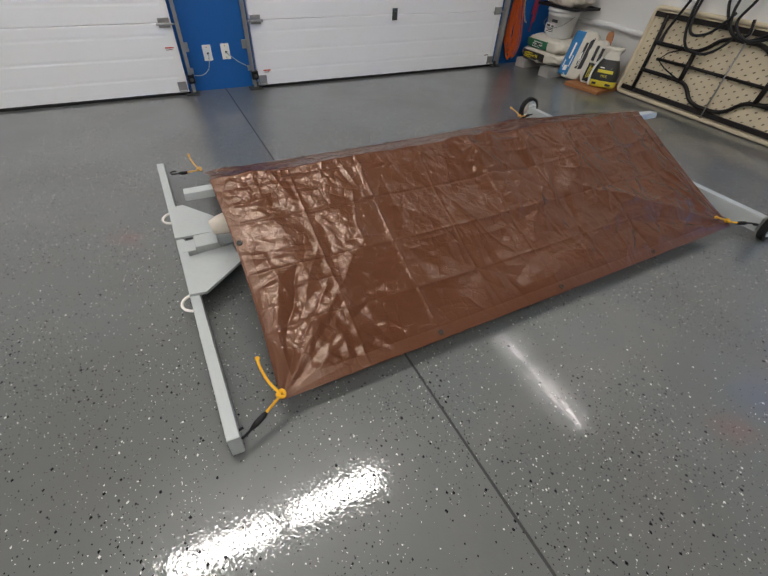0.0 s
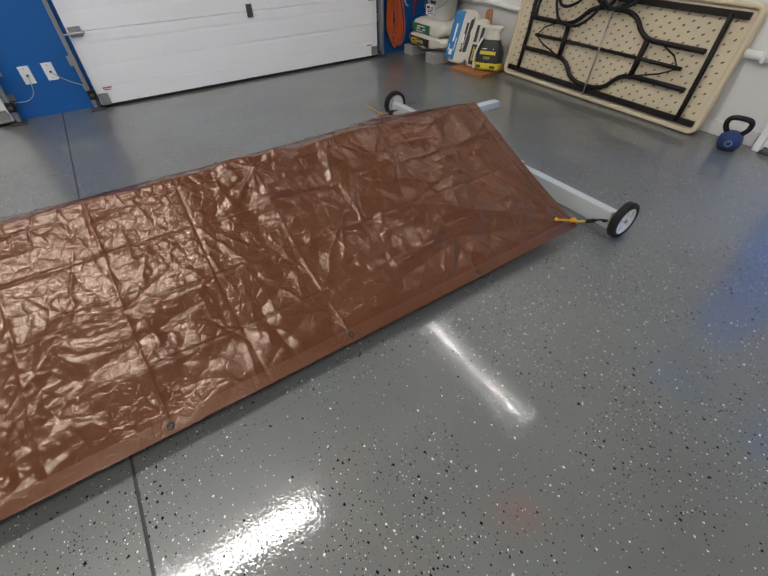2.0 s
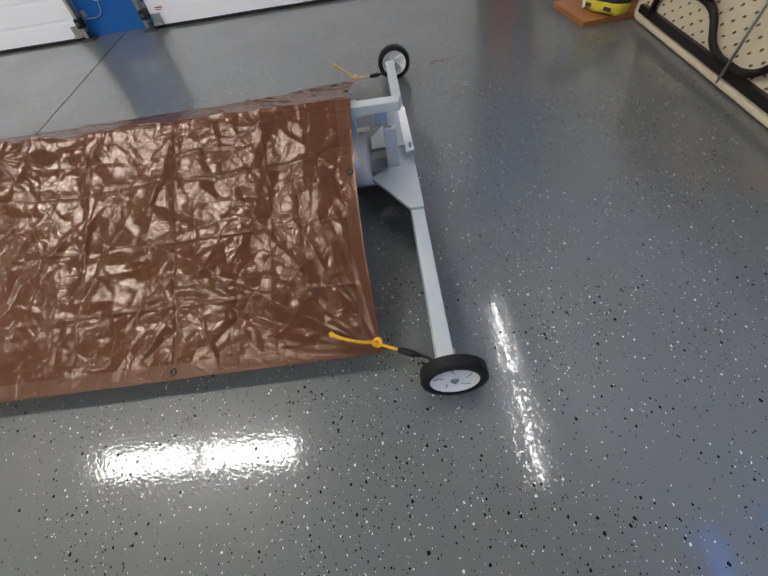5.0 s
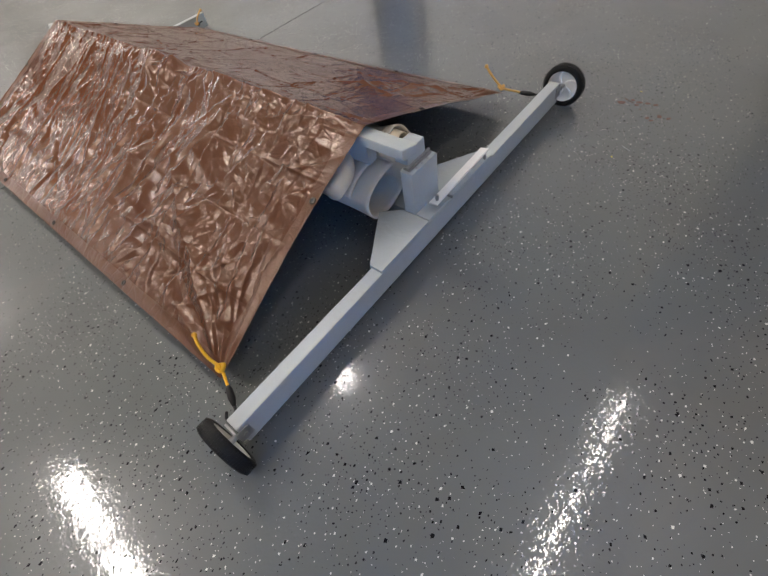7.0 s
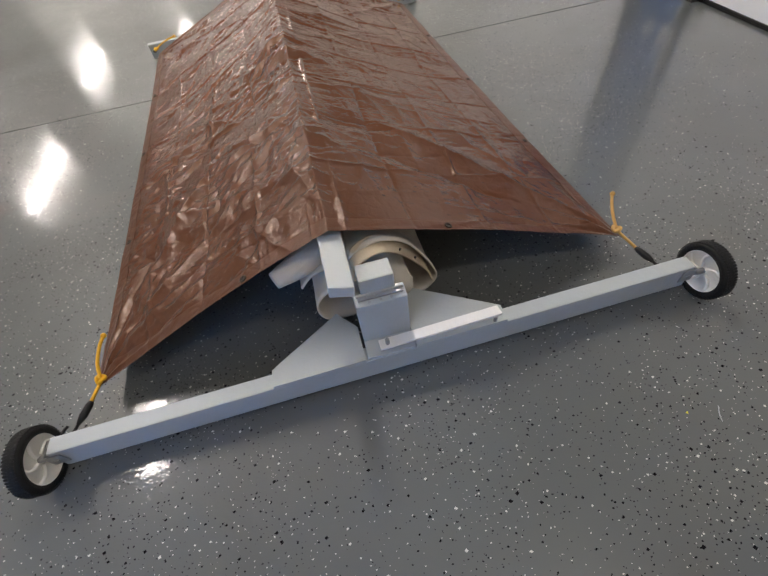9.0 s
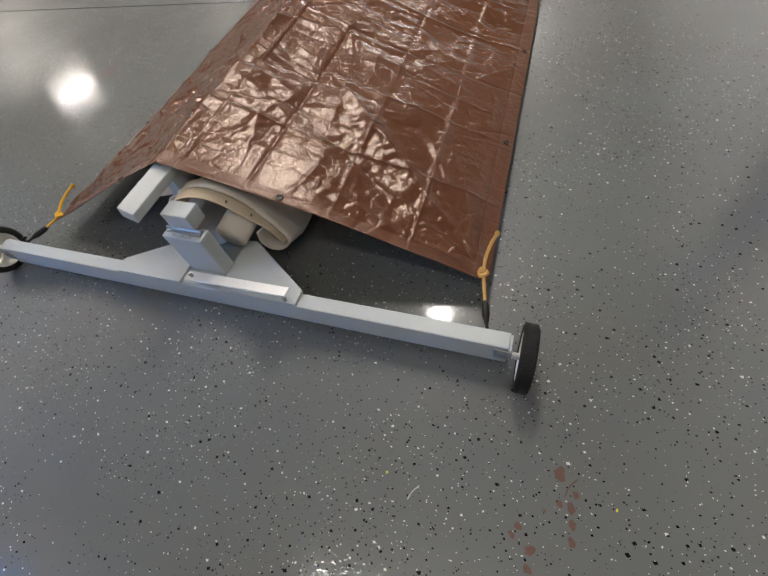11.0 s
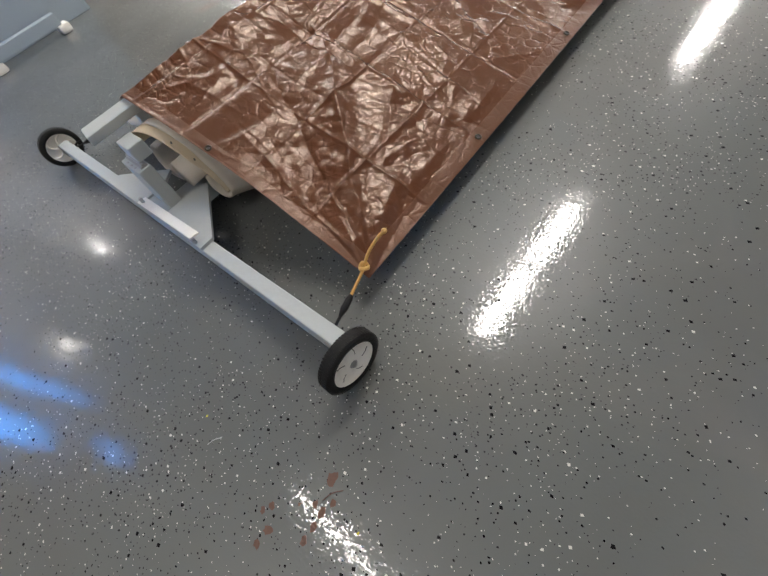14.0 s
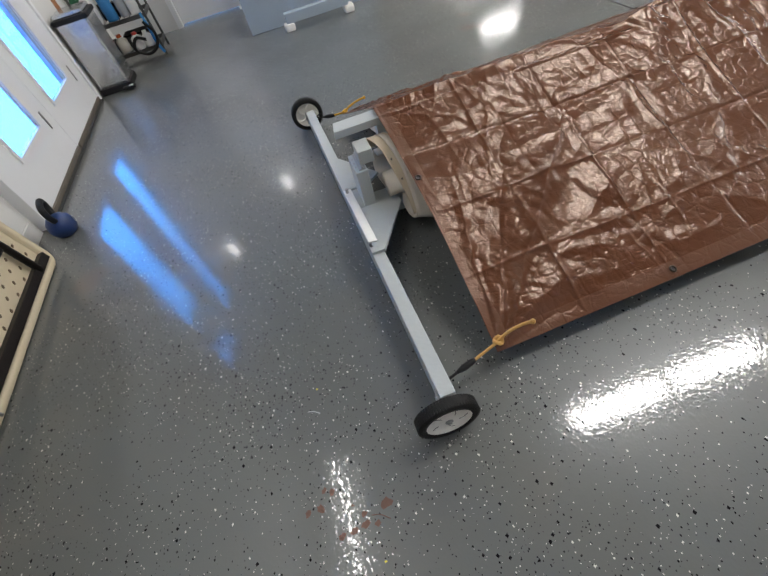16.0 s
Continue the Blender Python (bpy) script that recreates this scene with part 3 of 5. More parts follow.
# ---- entry door: two leaves with tall panes ----
def door_leaf(name, y0, y1, py0, py1, pz1, bar=0.0):
    t = thing(name, "white entry door leaf with a tall glass pane, closed", "door", kind="structure", at=(XD + 0.005, y1, 0))
    x0, x1, pz0 = 0.0, 0.022, 0.29
    a, b, pa, pb = y0 - y1, 0.0, py0 - y1, py1 - y1
    part("leaf", B((x0, x1, a, pa, 0.02, 2.28), (x0, x1, pb, b, 0.02, 2.28), (x0, x1, pa, pb, 0.02, pz0), (x0, x1, pa, pb, pz1, 2.28)), DOOR_WHITE, t)
    fr = part("pane_frame", B((-0.012, x0 - 0.002, pa - 0.022, pa, pz0 - 0.022, pz1 + 0.022), (-0.012, x0 - 0.002, pb, pb + 0.022, pz0 - 0.022, pz1 + 0.022), (-0.012, x0 - 0.002, pa, pb, pz0 - 0.022, pz0), (-0.012, x0 - 0.002, pa, pb, pz1, pz1 + 0.022)), DOOR_WHITE, t)
    g = part("pane", B((0.004, 0.008, pa, pb, pz0, pz1)), PANE, fr, "clear glass pane")
    g.visible_shadow = False
    if bar:
        part("glazing_bar", B((-0.012, 0.002, pa + 0.001, pb - 0.001, bar, bar + 0.46), bevel=0.003), DOOR_WHITE, t)
    part("door_sweep", B((-0.016, x0 - 0.002, a + 0.01, b - 0.01, 0.012, 0.040), bevel=0.004), SWEEP, t, "worn brown-grey door sweep")
    for q in (0.16, 1.0):
        part("vent_slot", B((-0.006, -0.001, (pa + a) / 2 - 0.008, (pa + a) / 2 + 0.008, q + 0.06, q + 0.17), bevel=0.002), STEEL, t, "small steel latch plate")
    return t


PANE, pt_, pp_ = nodes("clear_pane")
pp_.inputs["Transmission Weight"].default_value, pp_.inputs["Roughness"].default_value, pp_.inputs["IOR"].default_value = 1.0, 0.02, 1.45
door_leaf("door_1", -2.62, -1.765, -2.345, -1.905, 2.18)
door_leaf("door_2", -1.760, -0.90, -1.545, -1.135, 2.18, 1.42)
tagged(part("trim", B((1.565, 1.65, -0.897, -0.857, 0, 2.33), (1.565, 1.65, -2.663, -2.623, 0, 2.33), (1.565, 1.65, -2.623, -0.897, 2.285, 2.33), bevel=0.004), DOOR_WHITE), "white frame round the entry doors", "door frame", kind="structure")
tagged(part("threshold", B((1.55, 1.70, -2.62, -0.90, 0.0, 0.012), bevel=0.003), DARK_STEEL), "dark metal threshold under the entry doors", "threshold", kind="structure")
tagged(part("backdrop", B((1.85, 12.0, -9.05, -9.0, -5.0, 15.0)), GLASS_SKY), "bright blue daylight seen through the entry doors", "sky", kind="structure")
tagged(part("backdrop", B((11.0, 11.05, -8.9, 6.0, -5.0, 11.8)), DIM_OUTSIDE), "shaded yard outside the entry doors", "yard", kind="structure")
tagged(part("backdrop", B((11.0, 11.05, -8.9, 6.0, 11.804, 30.0)), HIGH_SKY), "bright blue daylight high over the yard", "sky", kind="structure")


# ---- folding table leaning on the side wall ----
TABLE_M = Matrix(((0, 0.165, -0.986, 1.468), (-1, 0, 0, 1.312), (0, 0.986, 0.165, 0.006), (0, 0, 0, 1)))
table = thing("folding_table", "cream plastic folding table leaning on the wall, underside out", "table")
table.matrix_world = TABLE_M
TL, TH, RC = 1.85, 0.755, 0.055


def rounded(w, h, r, inset=0.0, n=6):
    out = []
    for cx, cy, a0 in ((w - r, r, -90), (w - r, h - r, 0), (r, h - r, 90), (r, r, 180)):
        for k in range(n + 1):
            a = radians(a0 + 90 * k / n)
            out.append((cx + (r - inset) * math.cos(a), cy + (r - inset) * math.sin(a)))
    return out


bm = prism(bmesh.new(), rounded(TL, TH, RC), -0.045, -0.012)
part("tabletop", bm, CREAM, table)
bm = bmesh.new()
loops = []
for ins, zz in ((0.0, -0.012), (0.0, 0.004), (0.006, 0.010), (0.026, 0.010), (0.032, 0.004), (0.036, -0.012)):
    loops.append([bm.verts.new((x, y, zz)) for x, y in rounded(TL, TH, RC, ins)])
for a, b in zip(loops, loops[1:]):
    for i in range(len(a)):
        bm.faces.new((a[i], a[(i + 1) % len(a)], b[(i + 1) % len(a)], b[i]))
part("rim", bm, CREAM, table, "raised cream rim", smooth=True)
# small dark studs: the shade inside the dimples is put into their colour
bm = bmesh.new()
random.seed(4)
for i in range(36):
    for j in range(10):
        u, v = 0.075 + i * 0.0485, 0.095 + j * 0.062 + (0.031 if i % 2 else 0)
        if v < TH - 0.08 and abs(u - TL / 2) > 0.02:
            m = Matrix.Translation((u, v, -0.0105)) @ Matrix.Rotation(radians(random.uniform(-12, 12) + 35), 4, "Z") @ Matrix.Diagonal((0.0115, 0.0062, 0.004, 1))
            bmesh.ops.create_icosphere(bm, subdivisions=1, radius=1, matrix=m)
tagged(part("dimple_pattern", bm, DIMPLE_SHADE, table, "rows of small moulded dimples, their shade put into a dark colour"), kind="stuff")
for nm, boxes in (("side_rail", (0.06, TL - 0.04, 0.045, 0.085, -0.01, 0.022)), ("side_rail", (0.04, TL - 0.06, 0.665, 0.705, -0.01, 0.022))):
    part(nm, B(boxes, bevel=0.004), BLACK_STEEL, table, "black steel side rail")
for u0, u1 in ((0.185, 0.165), (1.70, 1.69)):
    part("cross_tube", tube(bmesh.new(), [(u0, 0.06, 0.018), (u0, 0.37, 0.02), (u1, 0.69, 0.018)], 0.0165, 10), BLACK_STEEL, table, smooth=True)
for sgn, c in ((1, 0.0), (-1, TL)):
    def uu(u):
        return u if sgn > 0 else TL - u
    a = [(0.19, 0.245, 0.03), (0.45, 0.245, 0.03), (0.60, 0.24, 0.03), (0.68, 0.21, 0.03), (0.76, 0.135, 0.03), (0.84, 0.105, 0.03), (0.93, 0.10, 0.03)]
    b = [(0.19, 0.475, 0.03), (0.45, 0.475, 0.03), (0.58, 0.48, 0.03), (0.66, 0.52, 0.03), (0.73, 0.585, 0.03), (0.82, 0.615, 0.03), (0.93, 0.615, 0.03)]
    for q in (a, b):
        part("leg", tube(bmesh.new(), spline([(uu(u), v, w) for u, v, w in q], 6), 0.0165, 10), BLACK_STEEL, table, "bent black steel leg tube", smooth=True)
    part("leg_brace", tube(bmesh.new(), [(uu(0.595), 0.245, 0.032), (uu(0.585), 0.475, 0.032)], 0.020, 10), BLACK_STEEL, table, smooth=True)
    part("v_brace", tube(bmesh.new(), [(uu(0.55), 0.255, 0.036), (uu(0.40), 0.30, 0.036), (uu(0.30), 0.352, 0.036), (uu(0.36), 0.42, 0.036), (uu(0.47), 0.468, 0.036)], 0.006, 8), BLACK_STEEL, table, smooth=True)
    part("locking_bar", tube(bmesh.new(), [(uu(0.28), 0.355, 0.026), (uu(0.60), 0.36, 0.03), (uu(0.93), 0.36, 0.03)], 0.0125, 8), BLACK_STEEL, table, smooth=True)
part("centre_hinge_rod", tube(bmesh.new(), [(0.945, 0.03, 0.046), (0.925, 0.70, 0.046)], 0.0065, 8), STEEL, table, "grey steel rod across the middle", smooth=True)

# black cables that hang over the table
CAB = [[(0.25, 0.52), (0.26, 0.60), (0.32, 0.80), (0.38, 1.02)], [(0.42, 1.02), (0.40, 0.80), (0.43, 0.62), (0.50, 0.50), (0.59, 0.47), (0.70, 0.48), (0.80, 0.56), (0.85, 0.66)],
       [(0.45, 1.02), (0.44, 0.75), (0.47, 0.62), (0.54, 0.585), (0.64, 0.62), (0.71, 0.70), (0.76, 0.78)], [(0.62, 1.05), (0.64, 0.85), (0.74, 0.70), (0.84, 0.63), (0.92, 0.66), (0.90, 0.76)],
       [(0.76, 1.05), (0.72, 0.85), (0.76, 0.70), (0.88, 0.62), (1.0, 0.64), (1.12, 0.74), (1.2, 0.88), (1.27, 1.05)], [(0.86, 1.05), (0.85, 0.88), (0.80, 0.74), (0.86, 0.66), (0.98, 0.62), (1.14, 0.70), (1.25, 0.88), (1.33, 1.05)]]
cords = thing("hanging_cables", "coiled black cables hanging on the wall over the table", "cable")
cords.matrix_world = TABLE_M
for i, c in enumerate(CAB):
    cc = part("cable", tube(bmesh.new(), [(p.x, p.y, p.z) for p in spline([(u, v, 0.062 + 0.016 * (i % 3)) for u, v in c])], 0.0115, 8), BLACK_PLASTIC, cords, smooth=True)
    if i == 0:
        part("plug", rod(bmesh.new(), (0.25, 0.53, 0.058), (0.247, 0.475, 0.058), 0.014, 12), BLACK_PLASTIC, cc)
hk = thing("wall_hook", "black steel hook on the side wall", "hook", at=(XW, 0.5, 1.06))
part("hook", tube(bmesh.new(), spline([(0, 0, 0.02), (-0.06, 0, 0.0), (-0.12, 0, -0.005), (-0.14, 0, 0.03)]), 0.008, 8), BLACK_STEEL, hk, smooth=True)
part("base", B((-0.006, 0.0, -0.02, 0.02, -0.02, 0.06)), BLACK_STEEL, hk)


# ---- corner: blocks, sacks, pail, cords ----
def half_block(x, y, rz):
    t = thing("concrete_block", "grey concrete block on the floor", "block", "concrete blocks", at=(x, y, 0))
    part("block", B((-0.2, 0.2, -0.07, -0.04, 0, 0.09), (-0.2, 0.2, 0.04, 0.07, 0, 0.09), (-0.2, -0.165, -0.04, 0.04, 0, 0.09), (-0.015, 0.015, -0.04, 0.04, 0, 0.09), (0.165, 0.2, -0.04, 0.04, 0, 0.09)), CONCRETE, t)
    t.rotation_euler.z = radians(rz)


half_block(1.30, 2.42, 4)
half_block(1.28, 1.99, 2)


def sack(name, label, size, m, body, bands, seed, lump=0.02, boxy=3.2):
    """A filled sack with printed panels that follow its front."""
    t = thing(name, label, "sack")
    t.matrix_world = m
    part("sack_body", pillow(size, seed, lump, p=boxy), body, t, smooth=True)
    rows = random.Random(seed)
    small = []
    for x0, x1, z0, z1, mt in bands[:2]:
        ink = INK if mt in (SACK_YELLOW, OUTLET) else OUTLET if mt is not SACK_BLACK else SACK_YELLOW
        for k in range(3):
            xa = x0 + (x1 - x0) * rows.uniform(0.08, 0.5)
            za = z0 + (z1 - z0) * (0.14 + 0.28 * k)
            small.append((xa, min(x1 - 0.01, xa + rows.uniform(0.05, 0.14)), za, za + 0.008, ink))
    for i, (x0, x1, z0, z1, mt) in enumerate(list(bands) + small):
        proud = 0.002 if i >= len(bands) else 0.0
        bm = bmesh.new()
        n, k = 10, 6
        g = []
        for i in range(n + 1):
            row = []
            for j in range(k + 1):
                x, z = x0 + (x1 - x0) * i / n, z0 + (z1 - z0) * j / k
                ex, ez = min(0.98, abs(2 * x / size[0])), min(0.98, abs(2 * z / size[2]))
                y = -size[1] / 2 * (max(0.02, 1 - ex ** boxy - ez ** boxy)) ** (1 / boxy) - lump * 0.45 - proud
                row.append(bm.verts.new((x, y, z)))
            g.append(row)
        for i in range(n):
            for j in range(k):
                bm.faces.new((g[i][j], g[i + 1][j], g[i + 1][j + 1], g[i][j + 1]))
        ob = part("print_panel", bm, mt, t, smooth=True)
        s = ob.modifiers.new("solid", "SOLIDIFY")
        s.thickness = 0.003
    return t


sack("cement_sack", "dusty paper sack with a black and yellow print lying on blocks", (0.62, 0.44, 0.13), pose(1.35, 2.20, 0.155, 0, 0, -90), PAPER, [(-0.26, 0.12, -0.045, 0.035, SACK_BLACK), (-0.2, 0.02, -0.02, 0.012, SACK_YELLOW)], 1.0, 0.02, 4.5)
sack("mortar_sack", "paper sack with a green print on top of another sack", (0.58, 0.42, 0.14), pose(1.36, 2.20, 0.272, 0, 0, -90), PAPER, [(-0.24, 0.10, -0.05, 0.035, SACK_GREEN), (-0.12, 0.02, -0.02, 0.0, OUTLET)], 5.0, 0.02, 4.5)
pail = thing("pail", "white plastic pail with a lid, stained with dried compound", "bucket", at=(1.37, 2.20, 0.335))
bm = bmesh.new()
lathe(bm, [(0.125, 0), (0.13, 0.01), (0.145, 0.19), (0.152, 0.19), (0.152, 0.205), (0.148, 0.215), (0.147, 0.235)], n=36)
pail.scale = (1.08, 1.08, 1.06)
body = part("pail_body", bm, PAIL, pail, smooth=True)
bm = bmesh.new()
lathe(bm, [(0.158, 0.225), (0.162, 0.23), (0.162, 0.25), (0.155, 0.256), (0.12, 0.258)], n=36)
part("lid", bm, PAIL, pail, "white lid", smooth=True)
part("handle", tube(bmesh.new(), spline([(0.0, -0.155, 0.20), (-0.12, -0.12, 0.12), (-0.165, 0, 0.09), (-0.12, 0.12, 0.12), (0, 0.155, 0.20)]), 0.003, 6), STEEL, pail, "wire handle", smooth=True)
part("label_patch", B((-0.148, -0.144, -0.085, -0.01, 0.14, 0.165)), INK, body)
for ya, yb, za, zb in ((-0.06, 0.06, 0.045, 0.125), ):
    part("label_patch", B((-0.1465, -0.128, ya, yb, za, zb)), OUTLET, body)
for ya, yb, za, zb in ((-0.05, -0.02, 0.10, 0.112), (-0.05, 0.045, 0.082, 0.088), (-0.05, 0.03, 0.070, 0.076), (0.0, 0.045, 0.097, 0.116), (-0.05, 0.04, 0.055, 0.061)):
    part("print_bar", B((-0.1475, -0.1467, ya, yb, za, zb)), INK, body)
tray = tagged(part("tray", B((1.22, 1.58, 1.93, 2.46, 0.610, 0.622), (1.215, 1.23, 1.925, 2.465, 0.610, 0.636), (1.57, 1.585, 1.925, 2.465, 0.610, 0.636), (1.23, 1.57, 1.925, 1.94, 0.610, 0.636), (1.23, 1.57, 2.45, 2.465, 0.610, 0.636)), BLACK_PLASTIC), "flat black plastic tray on top of the pail", "tray")
sack("drop_cloth", "bundled cream canvas drop cloth on the tray", (0.50, 0.34, 0.21), pose(1.39, 2.19, 0.725, 0, 0, -90), CANVAS, [], 9.0, 0.03, 4.0)

tagged(part("wooden_board", turned(B((-0.23, 0.23, -0.20, 0.20, 0, 0.032), bevel=0.004), pose(1.355, 1.50, 0, 0, 0, 8)), WOOD), "orange-brown wooden board lying on the floor", "board")


def lean(x, y, z, back, yaw):
    """A sack stood on end, leaning back towards the side wall, its front turned by yaw."""
    l = radians(back)
    m = Matrix(((math.sin(l), math.cos(l), 0, 0), (0, 0, 1, 0), (math.cos(l), -math.sin(l), 0, 0), (0, 0, 0, 1)))
    return Matrix.Translation((x, y, z)) @ Matrix.Rotation(radians(yaw), 4, "Z") @ m


sack("joint_compound_sack", "blue and white paper sack leaning on the wall", (0.46, 0.12, 0.29), lean(1.34, 1.78, 0.232, 22, 14), PAPER, [(-0.21, 0.21, 0.022, 0.135, SACK_BLUE), (-0.13, 0.12, -0.055, -0.03, INK), (-0.13, 0.17, -0.105, -0.065, INK), (-0.17, -0.12, 0.055, 0.095, OUTLET), (-0.05, 0.10, 0.065, 0.085, OUTLET)], 13.0, 0.006, 9.0)
sack("opened_mortar_sack", "opened paper sack with a torn brown top and black print", (0.40, 0.10, 0.19), lean(1.36, 1.585, 0.215, 20, 16), PAPER, [(-0.19, -0.02, -0.08, 0.03, SACK_BLACK), (-0.15, -0.06, -0.05, 0.01, SACK_YELLOW), (0.0, 0.14, -0.06, -0.03, INK), (0.0, 0.14, 0.0, 0.03, INK)], 21.0, 0.014, 5.0)
torn = tagged(part("torn_paper", turned(pillow((0.16, 0.03, 0.07), 31.0, 0.012, 8), lean(1.45, 1.575, 0.415, 12, 30)), WOOD, smooth=True), "torn strip of brown paper on top of the sack", "paper")
def bag_ring(profile, seed, crumple):
    """A slack bag's skin: rounded rings of (height, half width, half depth)."""
    bm, rings, n = bmesh.new(), [], 40
    fine = spline([(w, d, z) for z, w, d in profile], 5)
    for w, d, z in fine:
        row = []
        for k in range(n):
            a = 2 * math.pi * k / n
            c, q = math.cos(a), math.sin(a)
            e = (abs(c) ** 3.4 + abs(q) ** 3.4) ** (-1 / 3.4)
            p = Vector((w * e * c, d * e * q, z))
            row.append(bm.verts.new(p + noise.noise_vector(p * 13 + Vector((seed, 0, 0))) * crumple + noise.noise_vector(p * 34) * crumple * 0.5))
        rings.append(row)
    for r0, r1 in zip(rings, rings[1:]):
        for k in range(n):
            bm.faces.new((r0[k], r0[(k + 1) % n], r1[(k + 1) % n], r1[k]))
    bm.faces.new(rings[0][::-1])
    bm.faces.new(rings[-1])
    return bm


bag = thing("mix_sack", "half-full black and yellow mix sack with a crumpled open top", "sack")
bag.matrix_world = pose(1.325, 1.385, 0.034, -7, 0, -60)
part("bottom_band", bag_ring([(0.0, 0.112, 0.066), (0.02, 0.124, 0.078), (0.062, 0.126, 0.080)], 3, 0.006), SACK_YELLOW, bag, "yellow printed band", smooth=True)
part("bag_body", bag_ring([(0.0625, 0.126, 0.080), (0.12, 0.124, 0.080), (0.19, 0.108, 0.068), (0.25, 0.082, 0.050)], 3, 0.006), SACK_BLACK, bag, "black printed body", smooth=True)
part("bag_top", bag_ring([(0.2505, 0.082, 0.050), (0.29, 0.064, 0.034), (0.315, 0.072, 0.030), (0.345, 0.094, 0.034), (0.362, 0.088, 0.020)], 3, 0.018), PAPER, bag, "crumpled pale open top", smooth=True)
part("side_seam", tube(bmesh.new(), spline([(-0.122, -0.050, 0.004), (-0.130, -0.052, 0.06), (-0.126, -0.050, 0.13), (-0.106, -0.042, 0.20), (-0.078, -0.030, 0.26)]), [0.022] * 33, 10, flat=0.45), OUTLET, bag, "white side gusset", smooth=True)
for x0, x1, z0, z1, mt in ((-0.062, 0.050, 0.172, 0.180, OUTLET), (-0.072, 0.075, 0.132, 0.160, SACK_YELLOW)):
    tilt = B((x0, x1, -0.001, 0.001, z0, z1))
    part("print_bar", turned(tilt, pose(0, -0.101 + (z0 - 0.13) * 0.28, 0, -6, 0, 0)), mt, bag)
for i, y in ((0, -0.083), (1, -0.083)):
    part("print_bar", B((-0.09 + 0.13 * i, -0.05 + 0.14 * i, -0.0895, -0.0875, 0.022, 0.042)), INK, bag)
word = bpy.data.curves.new("lettering", "FONT")
word.body, word.size, word.extrude, word.align_x = "MIX", 0.036, 0.0008, "CENTER"
word.materials.append(SACK_YELLOW)
let = new("lettering", word)
let.parent = bag
let.matrix_local = pose(0.0, -0.0905, 0.092, 90, 0, 0)

cordset = thing("extension_cord", "bundled orange extension cord hanging on the blue wall", "cord")
random.seed(8)
for i in range(13):
    dx, dy = random.uniform(-0.04, 0.04), random.uniform(-0.03, 0.015)
    zb = random.uniform(0.03, 0.30)
    w = random.uniform(0.02, 0.085)
    part("cord_loop", tube(bmesh.new(), spline([(0.99 + dx, 2.55 + dy, 1.0), (1.01 + dx - w * 0.5, 2.55 + dy, 0.62), (1.02 + dx - w, 2.54 + dy, 0.25), (1.03 + dx, 2.53 + dy, zb), (1.02 + dx + w, 2.54 + dy, 0.25), (1.01 + dx + w * 0.4, 2.55 + dy, 0.6), (1.0 + dx, 2.56 + dy, 1.0)]), 0.0065, 7), ORANGE, cordset, smooth=True)
straps = thing("hanging_strap", "red webbing straps hanging on the blue wall", "strap")
for dx, zb in ((0, 0.33), (0.03, 0.42), (-0.02, 0.5)):
    part("strap", tube(bmesh.new(), spline([(1.27 + dx, 2.56, 1.0), (1.275 + dx, 2.55, 0.7), (1.265 + dx, 2.555, zb)]), 0.016, 8, flat=0.3), RED, straps, smooth=True)
tagged(part("blue_hose", tube(bmesh.new(), spline([(1.10, 2.57, 1.0), (1.12, 2.57, 0.6), (1.16, 2.56, 0.45), (1.2, 2.57, 0.42)]), 0.008, 8), GREY_CABLE, smooth=True), "thin grey hose hanging on the blue wall", "hose")


# ---- kettlebell ----
kb = thing("kettlebell", "blue vinyl kettlebell with a black handle on the floor", "kettlebell", at=(1.455, -0.755, 0))
bm = bmesh.new()
lathe(bm, [(0.040, 0.0), (0.054, 0.008), (0.066, 0.032), (0.069, 0.056), (0.061, 0.086), (0.042, 0.108), (0.022, 0.115)], n=36)
part("bell", bm, BLUE_BELL, kb, smooth=True)
part("handle", tube(bmesh.new(), spline([(0, -0.036, 0.098), (0, -0.060, 0.135), (0, -0.062, 0.172), (0, -0.036, 0.192), (0, 0.036, 0.192), (0, 0.062, 0.172), (0, 0.060, 0.135), (0, 0.036, 0.098)]), 0.0155, 12), BLACK_PLASTIC, kb, "black handle", smooth=True)
part("size_mark", tube(bmesh.new(), [(-0.070, 0.018 * math.cos(k * math.pi / 8), 0.056 + 0.018 * math.sin(k * math.pi / 8)) for k in range(16)], 0.0015, 6, closed=True), GREY_CABLE, kb, "pale ring mark")
kb.rotation_euler.z = radians(18)


# ---- the wheeled frame ----
cart = thing("wheeled_frame", "grey painted wooden frame with two white-hubbed wheels", "cart")


def plank_y(name, x, y0, y1, w, z0, z1, bow=0.0, x_far=None):
    """A timber along y with eased edges, its far end set off in x."""
    bm = B((-w / 2, w / 2, y0, y1, z0, z1), bevel=0.004)
    for v in bm.verts:
        k = (v.co.y - y0) / (y1 - y0)
        v.co.x += x + ((x_far if x_far is not None else x) - x) * k
    return part(name, bm, GREY_PAINT, cart)


